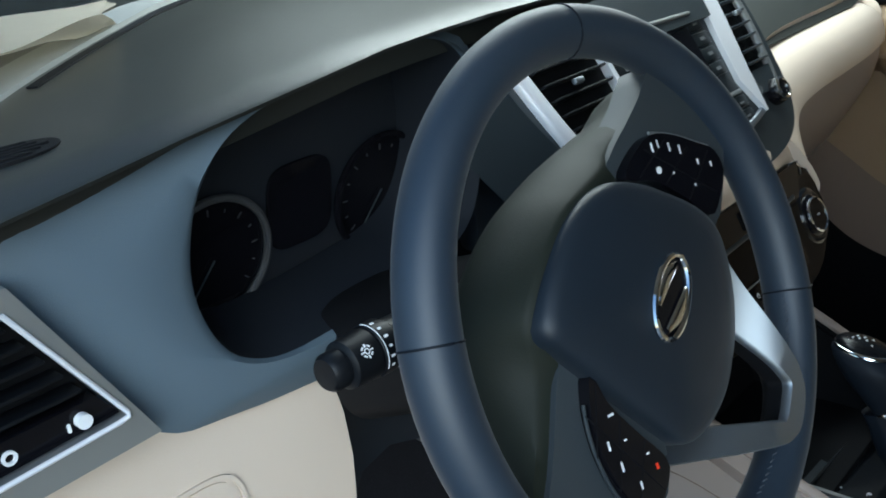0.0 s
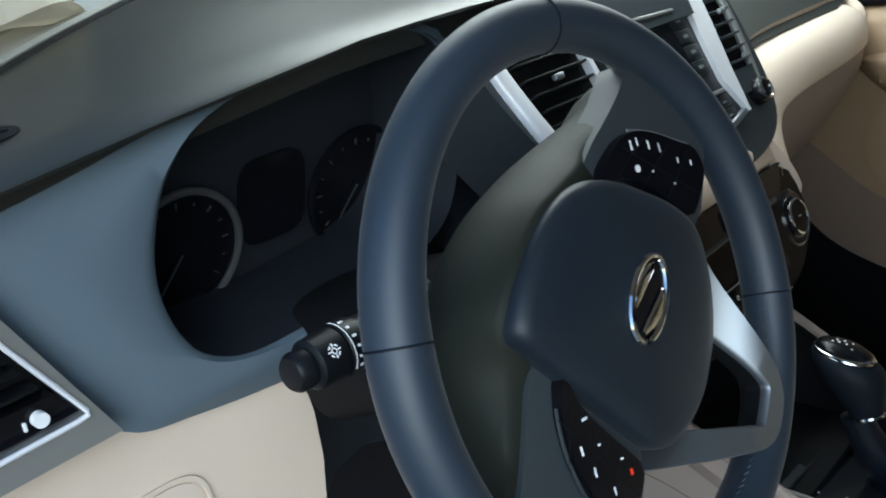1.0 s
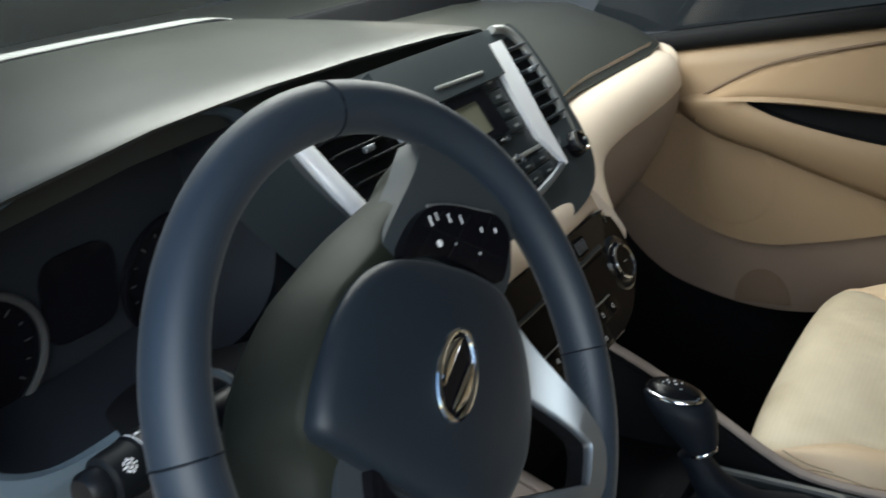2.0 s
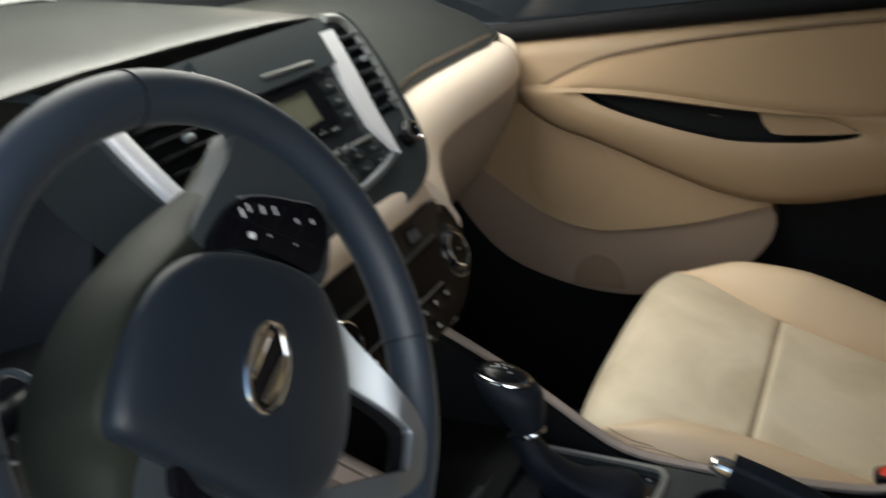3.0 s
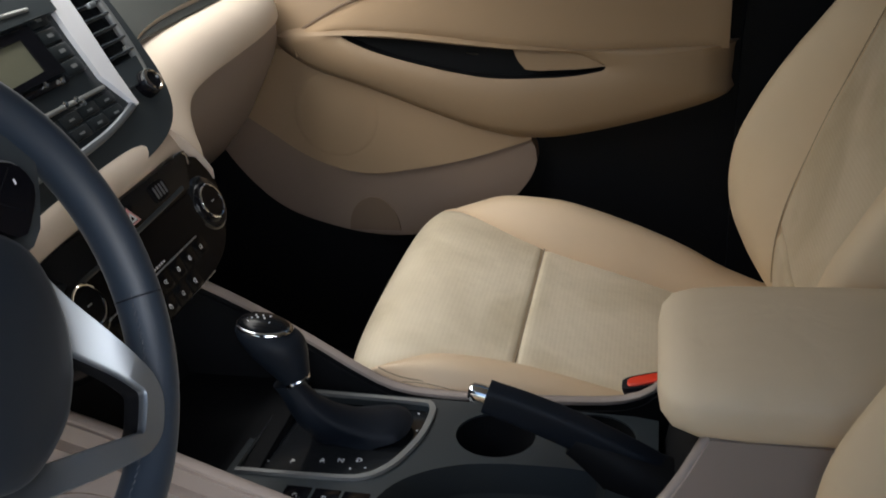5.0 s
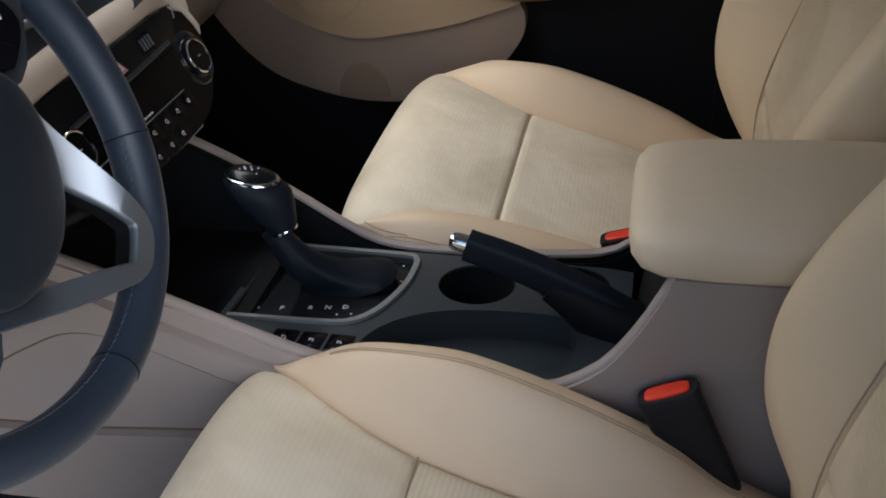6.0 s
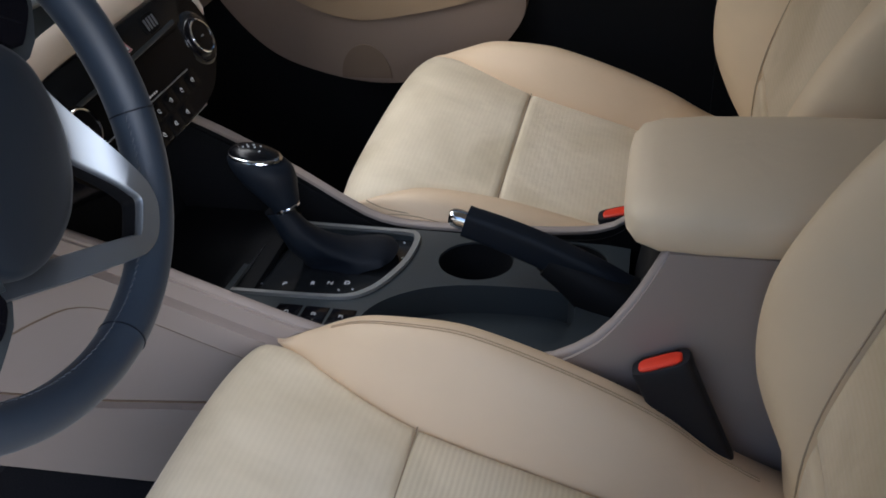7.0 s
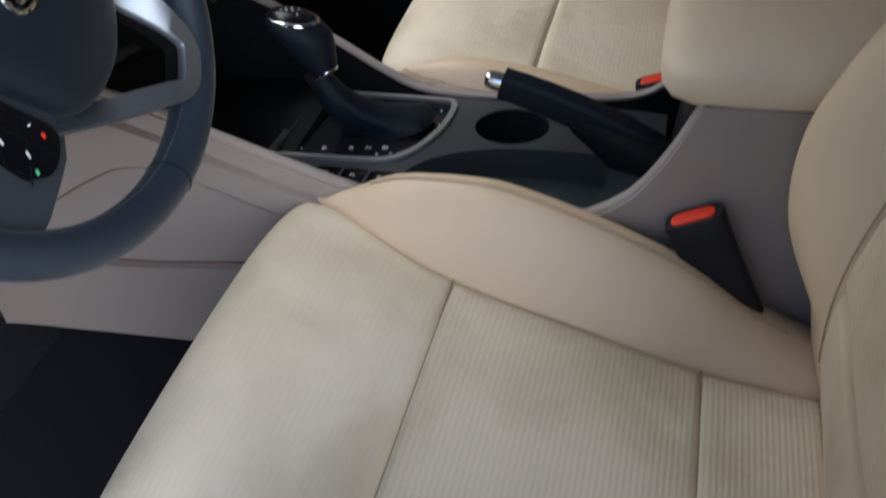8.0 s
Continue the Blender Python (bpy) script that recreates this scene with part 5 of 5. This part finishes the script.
def middle(s0, s1):
    def fn(u, v):
        s = s0 + (s1 - s0) * u
        y, z, ny, nz = on(s)
        w = flare(y, z)
        q = 2 * v - 1
        d = 0.006 * (1 - q * q) - (0.004 + 0.009 * corner(y)) * abs(q) ** 6
        return (q * (w + 0.002), y + ny * d, z + nz * d)
    return fn


def bolster(sign, share=1.0, out=0.262):
    def fn(u, v):
        y, z, ny, nz = on(u)
        w, h = flare(y, z), wing(y, z, share)
        edge = out - max(0.0, out - 0.238) * corner(y)
        sink = 0.013 * corner(y)
        k = [(w - 0.002, -0.014), (w + 0.08 * (edge - w), 0.34 * h - 0.001), (w + 0.30 * (edge - w), 0.88 * h), (w + 0.52 * (edge - w), h + 0.001), (w + 0.74 * (edge - w), 0.88 * h - 0.004), (w + 0.93 * (edge - w), 0.5 * h - 0.022), (edge + 0.004, -0.06), (edge + 0.001, -0.12), (edge - 0.006, -0.17)]
        t = v * (len(k) - 1)
        i = min(int(t), len(k) - 2)
        f = t - i
        p0, p1, p2, p3 = (np.array(k[max(0, min(len(k) - 1, j))]) for j in (i - 1, i, i + 1, i + 2))
        x, d = 0.5 * (2 * p1 + (p2 - p0) * f + (2 * p0 - 5 * p1 + 4 * p2 - p3) * f * f + (3 * p1 - p0 - 3 * p2 + p3) * f**3)
        return (sign * x, y + ny * (d - sink), z + nz * (d - sink))
    return fn


BACK_IN = smooth_line([(-0.560, 0.20), (-0.548, 0.26), (-0.540, 0.325), (-0.548, 0.40), (-0.583, 0.51), (-0.655, 0.70), (-0.735, 0.92), (-0.765, 0.955), (-0.80, 0.965)], 120)
BACK_OUT = smooth_line([(-0.590, 0.20), (-0.545, 0.26), (-0.505, 0.33), (-0.480, 0.40), (-0.482, 0.48), (-0.510, 0.55), (-0.548, 0.615), (-0.60, 0.69), (-0.67, 0.80), (-0.742, 0.90), (-0.77, 0.94), (-0.80, 0.95)], 120)


def along(line, v):
    i = v * 119
    return np.interp(i, np.arange(120), line[:, 0]), np.interp(i, np.arange(120), line[:, 1])


def back_w(z):
    return float(np.interp(z, [0.22, 0.33, 0.42, 0.55, 0.75, 0.95], [0.145, 0.135, 0.15, 0.165, 0.16, 0.14]))


def back_middle(v0, v1):
    def fn(u, v):
        y, z = along(BACK_IN, v0 + (v1 - v0) * v)
        q = 2 * u - 1
        return (q * (back_w(z) + 0.004), y + 0.008 * (1 - q * q) + 0.006 * abs(q) ** 4, z)
    return fn


def back_bolster(sign, fore=0.0):
    def fn(u, v):
        y1, z1 = along(BACK_OUT, u)
        y0, z0 = along(BACK_IN, float(np.interp(z1, BACK_IN[:, 1], np.arange(120))) / 119)
        w = back_w(z1)
        edge = float(np.interp(z1, [0.2, 0.35, 0.6, 0.85, 0.95], [0.245, 0.262, 0.258, 0.225, 0.18]))
        h = max(0.010, y1 - y0 + fore)
        k = [(w - 0.004, -0.010), (w + 0.14 * (edge - w), 0.42 * h), (w + 0.38 * (edge - w), 0.86 * h), (w + 0.62 * (edge - w), h), (w + 0.86 * (edge - w), 0.84 * h - 0.006), (edge, 0.3 * h - 0.025), (edge + 0.002, -0.07), (edge - 0.012, -0.12)]
        t = v * (len(k) - 1)
        i = min(int(t), len(k) - 2)
        f = t - i
        p0, p1, p2, p3 = (np.array(k[max(0, min(len(k) - 1, j))]) for j in (i - 1, i, i + 1, i + 2))
        x, d = 0.5 * (2 * p1 + (p2 - p0) * f + (2 * p0 - 5 * p1 + 4 * p2 - p3) * f * f + (3 * p1 - p0 - 3 * p2 + p3) * f**3)
        return (sign * x, y0 + d, z1)
    return fn


def car_seat(m, label, inner, high, low, rim, fore_in, fore_out, cloth):
    seat = thing("car_seat", label, "car seat", m, "front seats")
    cu = part("cushion", rbox((0.46, 0.44, 0.12), (0, -0.27, 0.185), 0.03, 3), SHADOW, seat, "dark seat base")
    part("front_panel", patch(middle(0.0, at_y(-0.2056)), 60, 40, 0.009, 0.0045, 0.02), CLOTH, cu, "cream ribbed cloth thigh panel", 60)
    part("seat_panel", patch(middle(at_y(-0.2046), at_y(-0.4406)), 40, 40, 0.009, 0.0045, 0.02), cloth, cu, "cream ribbed cloth seat panel", 60)
    part("rear_panel", patch(middle(at_y(-0.4396), 1.0), 20, 40, 0.009, 0.0045, 0.02), cloth, cu, "cream ribbed cloth rear panel", 60)
    for yy in (-0.2051, -0.4401):
        y, z, ny, nz = on(at_y(yy))
        w = flare(y, z)
        line = [(q * w, y + ny * (0.006 * (1 - q * q) - 0.0042), z + nz * (0.006 * (1 - q * q) - 0.0042)) for q in np.linspace(-1, 1, 24)]
        part("cross_seam", sweep(line, circle(0.0008, 6)), THREAD, cu, "sewn cross seam")
    for s in (1, -1):
        part("bolster", patch(bolster(s, high if s == inner else low, rim if s == inner else 0.262), 90, 40, 0.010, 0.004 * s, 0.012 * s), VINYL, cu, "cream vinyl cushion bolster", 60)
        if high < 0.5 and s != inner:
            continue
        for v in (2.66, 2.80) if high > 0.5 else (4.85, 5.15):
            pipe = [bolster(s, high if s == inner else low, rim if s == inner else 0.262)(u, v / 8) for u in np.linspace(0.39 if high > 0.5 else 0.37, 0.95, 70)]
            part("stitching", sweep([(x, y, z + 0.0004) for x, y, z in pipe], circle(0.0006, 6)), STITCH if high > 0.5 else THREAD, cu, "cream stitching" if high > 0.5 else "brown piping")
    bk = part("backrest", rbox((0.44, 0.06, 0.66), (0, -0.66, 0.56), 0.02, 3), SHADOW, seat, "dark backrest shell", m=Matrix.Translation((0, -0.66, 0.56)) @ Matrix.Rotation(radians(21), 4, "X") @ Matrix.Translation((0, 0.545, -0.555)))
    inv = bk.matrix_basis.inverted()
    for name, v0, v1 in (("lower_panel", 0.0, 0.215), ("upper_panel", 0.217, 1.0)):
        part(name, moved(patch(back_middle(v0, v1), 30, 50, 0.010, -0.006, -0.02), inv), SHADED_BACK_CLOTH, bk, "cream cloth back panel", 60)
    for s in (1, -1):
        part("bolster", moved(patch(back_bolster(s, fore_in if s == inner else fore_out), 70, 36, 0.010, 0.004 * s, 0.012 * s), inv), BACK_VINYL, bk, "cream vinyl back bolster", 60)
        edge = []
        for v in np.linspace(0.12, 0.86, 40):
            y, z = along(BACK_IN, v)
            edge.append((s * (back_w(z) + 0.002), y + 0.0065, z))
        part("seam", moved(sweep(edge, circle(0.0009, 6)), inv), THREAD, bk, "sewn seam beside the back panel")
    return seat


car_seat(Matrix.Translation((-0.372, 0, 0)), "cream cloth driver seat with raised vinyl side bolsters", 1, 1.0, 1.0, 0.262, -0.018, -0.018, CORD)
other = car_seat(Matrix.Translation((0.372, -0.004, -0.006)), "cream cloth passenger seat with low vinyl side bolsters", -1, 0.22, 0.70, 0.246, -0.05, 0.006, CLOTH)

pleats = (
    [(0.135, -0.058, 0.3603), (0.133, -0.070, 0.3553), (0.132, -0.087, 0.3503), (0.133, -0.109, 0.3463), (0.134, -0.137, 0.3403)],
)
for line in pleats:
    fold = sweep([(x - 0.372, y + 0.004, z + 0.006) for x, y, z in smooth_line(line, 20)], circle(0.0008, 6))
    part("pleat", fold, THREAD, other, "sewn pleat at the front corner")


def buckle(m, label):
    b = thing("seat_belt_buckle", label, "buckle", m, "seat belt buckles")
    body = loft([[(x, y, z) for x, y in oval(rx, ry, 28, 4)] for rx, ry, z in ((0.0125, 0.028, -0.13), (0.0125, 0.027, -0.05), (0.014, 0.027, -0.01), (0.0145, 0.028, 0.004), (0.0135, 0.027, 0.007))])
    part("body", body, BUCKLE, b, "black plastic body")
    part("button", loft([[(x - 0.0015, y, z) for x, y in oval(rx, ry, 28, 4)] for rx, ry, z in ((0.0092, 0.0205, 0.004), (0.0092, 0.0205, 0.0085), (0.0078, 0.019, 0.0098))]), RED, b, "red release button")
    part("slot", rbox((0.0025, 0.034, 0.002), (0.009, 0, 0.0075), 0.0005), SHADOW, b)
    return b


buckle(axes((-0.145, -0.4217, 0.3743), (0, 0.92, -0.4), (1, 0, -0.1)), "black seat belt buckle with red button beside the console")
buckle(axes((0.160, -0.368, 0.342), (0, 1, -0.28), (1, 0, -0.05)), "black seat belt buckle with red button beside the passenger seat")

# ---- passenger door ----
door = thing("door_1", "closed passenger door with beige and tan trim", "door", kind="structure")
DX = Matrix(((0, 0, -1, 0.70), (-1, 0, 0, 0), (0, 1, 0, 0), (0, 0, 0, 1)))  # (back, up, into the cabin)


def door_flat(pts):
    return [(-y, z) for y, z in pts]


shell = prism(door_flat([(0.62, -0.02), (0.62, 0.62), (0.5, 0.66), (-0.45, 0.745), (-0.50, 0.72), (-0.485, -0.02)][::-1])[::-1], 0.03, 0.008, z=-0.045)
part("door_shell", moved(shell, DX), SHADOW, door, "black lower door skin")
upper = patch(lambda u, v: (0.7 + 0.012 - 0.03 * math.sin(math.pi * min(1, 0.15 + 0.9 * (1 - v)) * 0.5) + 0.02 * max(0, v - 0.85) / 0.15, 0.60 - 1.068 * u, (0.555 + 0.02 * u) + (0.125 + 0.065 * u) * v), 50, 18, 0.012, 0.005, 0.02)
part("upper_panel", upper, DIM_DOOR_BEIGE, door, "beige upper door panel", 60)
arm_out = [(0.245, 0.625), (0.13, 0.640), (0.0, 0.632), (-0.15, 0.612), (-0.30, 0.600), (-0.478, 0.604), (-0.480, 0.60), (-0.478, 0.55), (-0.470, 0.518), (-0.33, 0.473), (-0.20, 0.449), (-0.10, 0.462), (0.0, 0.498), (0.10, 0.538), (0.20, 0.575)]
pock = [(0.122, 0.630), (0.081, 0.627), (0.014, 0.621), (-0.055, 0.613), (-0.15, 0.604), (-0.21, 0.601), (-0.258, 0.592), (-0.293, 0.573), (-0.25, 0.562), (-0.195, 0.558), (-0.122, 0.558), (-0.067, 0.566), (-0.006, 0.580), (0.064, 0.600), (0.108, 0.619)]
ins_top = [(-0.47, 0.742), (-0.31, 0.732), (-0.16, 0.719), (-0.026, 0.703), (0.09, 0.681), (0.154, 0.655), (0.205, 0.628)]
arm_top = [(-0.482, 0.600), (-0.30, 0.600), (-0.15, 0.612), (0.0, 0.632), (0.13, 0.640), (0.245, 0.625)]


def insert(u, v):
    y = 0.205 - 0.675 * u
    z0 = float(np.interp(y, *zip(*arm_top))) - 0.002
    z1 = float(np.interp(y, *zip(*ins_top)))
    return (0.70 - 0.046 + 0.026 * v**1.5 + 0.014 * max(0, -y - 0.28) * (1 - v) * 4, y, z0 + (z1 - z0) * v)


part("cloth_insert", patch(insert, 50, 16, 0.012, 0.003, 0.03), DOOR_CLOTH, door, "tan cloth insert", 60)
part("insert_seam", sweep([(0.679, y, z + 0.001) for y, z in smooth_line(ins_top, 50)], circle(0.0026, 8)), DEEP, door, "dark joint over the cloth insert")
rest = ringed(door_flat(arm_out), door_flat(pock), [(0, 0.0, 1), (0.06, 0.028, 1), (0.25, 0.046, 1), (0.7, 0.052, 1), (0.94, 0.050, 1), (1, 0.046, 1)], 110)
part("armrest", moved(rest, DX), DIM_DOOR_BEIGE, door, "beige door armrest with a grip recess", 60)
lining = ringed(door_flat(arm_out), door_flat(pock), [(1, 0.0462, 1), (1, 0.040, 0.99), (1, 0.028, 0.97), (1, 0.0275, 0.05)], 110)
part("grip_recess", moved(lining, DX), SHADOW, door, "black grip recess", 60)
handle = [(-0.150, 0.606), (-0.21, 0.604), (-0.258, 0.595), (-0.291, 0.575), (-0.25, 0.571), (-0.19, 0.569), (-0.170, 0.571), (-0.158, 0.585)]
part("grip", moved(prism(door_flat(handle), 0.018, 0.005, 3, z=0.026), DX), DIM_DOOR_BEIGE, door, "beige grip inside the recess")
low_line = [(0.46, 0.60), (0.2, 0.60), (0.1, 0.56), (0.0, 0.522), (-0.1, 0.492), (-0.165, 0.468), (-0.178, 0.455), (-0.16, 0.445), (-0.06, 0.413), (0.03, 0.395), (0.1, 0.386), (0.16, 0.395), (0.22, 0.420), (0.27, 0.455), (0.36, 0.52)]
part("lower_panel", moved(prism(door_flat([tuple(p) for p in smooth_line(low_line, 70, True)]), 0.040, 0.030, 8, z=-0.018), DX), DIM_DOOR_BEIGE, door, "beige lower door panel", 60)
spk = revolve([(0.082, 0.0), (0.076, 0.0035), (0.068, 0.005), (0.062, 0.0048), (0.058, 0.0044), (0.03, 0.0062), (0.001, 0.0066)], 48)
part("speaker_cover", moved(spk, DX @ Matrix.Translation((-0.155, 0.490, 0.018))), DIM_DOOR_BEIGE, door, "round tan speaker cover", 50)
pk_line = [(0.40, 0.512), (0.27, 0.468), (0.22, 0.433), (0.16, 0.408), (0.1, 0.399), (0.03, 0.408), (-0.06, 0.426), (-0.152, 0.450), (-0.174, 0.444), (-0.180, 0.41), (-0.162, 0.37), (-0.111, 0.318), (-0.019, 0.280), (0.08, 0.268), (0.179, 0.282), (0.281, 0.323), (0.36, 0.41)]
part("map_pocket", moved(prism(door_flat([tuple(p) for p in smooth_line(pk_line, 70, True)]), 0.030, 0.014, 5, z=-0.014), DX), SHADED_POCKET_BEIGE, door, "beige map pocket, coloured darker for shade", 60)
# a raised arch coloured dark brown to read as a shaded recess
bottle = [(0.046 * math.cos(a), 0.062 * math.sin(a)) for a in np.linspace(0, math.pi, 18)]
part("bottle_holder", moved(prism(bottle, 0.006, 0.002, 2), DX @ Matrix.Translation((-0.108, 0.278, 0.0125))), DEEP, door, "rounded bottle holder in the map pocket, recess shade in its brown")
sill_top = sweep([(0.722, 0.55, 0.69), (0.722, 0.28, 0.712), (0.722, -0.02, 0.737), (0.722, -0.48, 0.772)], oval(0.02, 0.016, 16, 3))
part("window_sill", sill_top, SHADOW, door, "black window seal")
pane = loft([[(0.725 - 0.09 * k, y, z) for y in (0.42 - 0.3 * k, 0.0, -0.48)] for k, z in ((0, 0.73), (0.5, 0.95), (1, 1.16))], False)
pw = part("window", pane, TINTED, door, "dark tinted door glass")
pw.visible_shadow = False
for sx in (-1, 1):
    kick = prism([(0.95, -0.03), (0.95, 0.84), (0.45, 0.70), (0.40, 0.3), (0.40, -0.03)], 0.03, 0.004)
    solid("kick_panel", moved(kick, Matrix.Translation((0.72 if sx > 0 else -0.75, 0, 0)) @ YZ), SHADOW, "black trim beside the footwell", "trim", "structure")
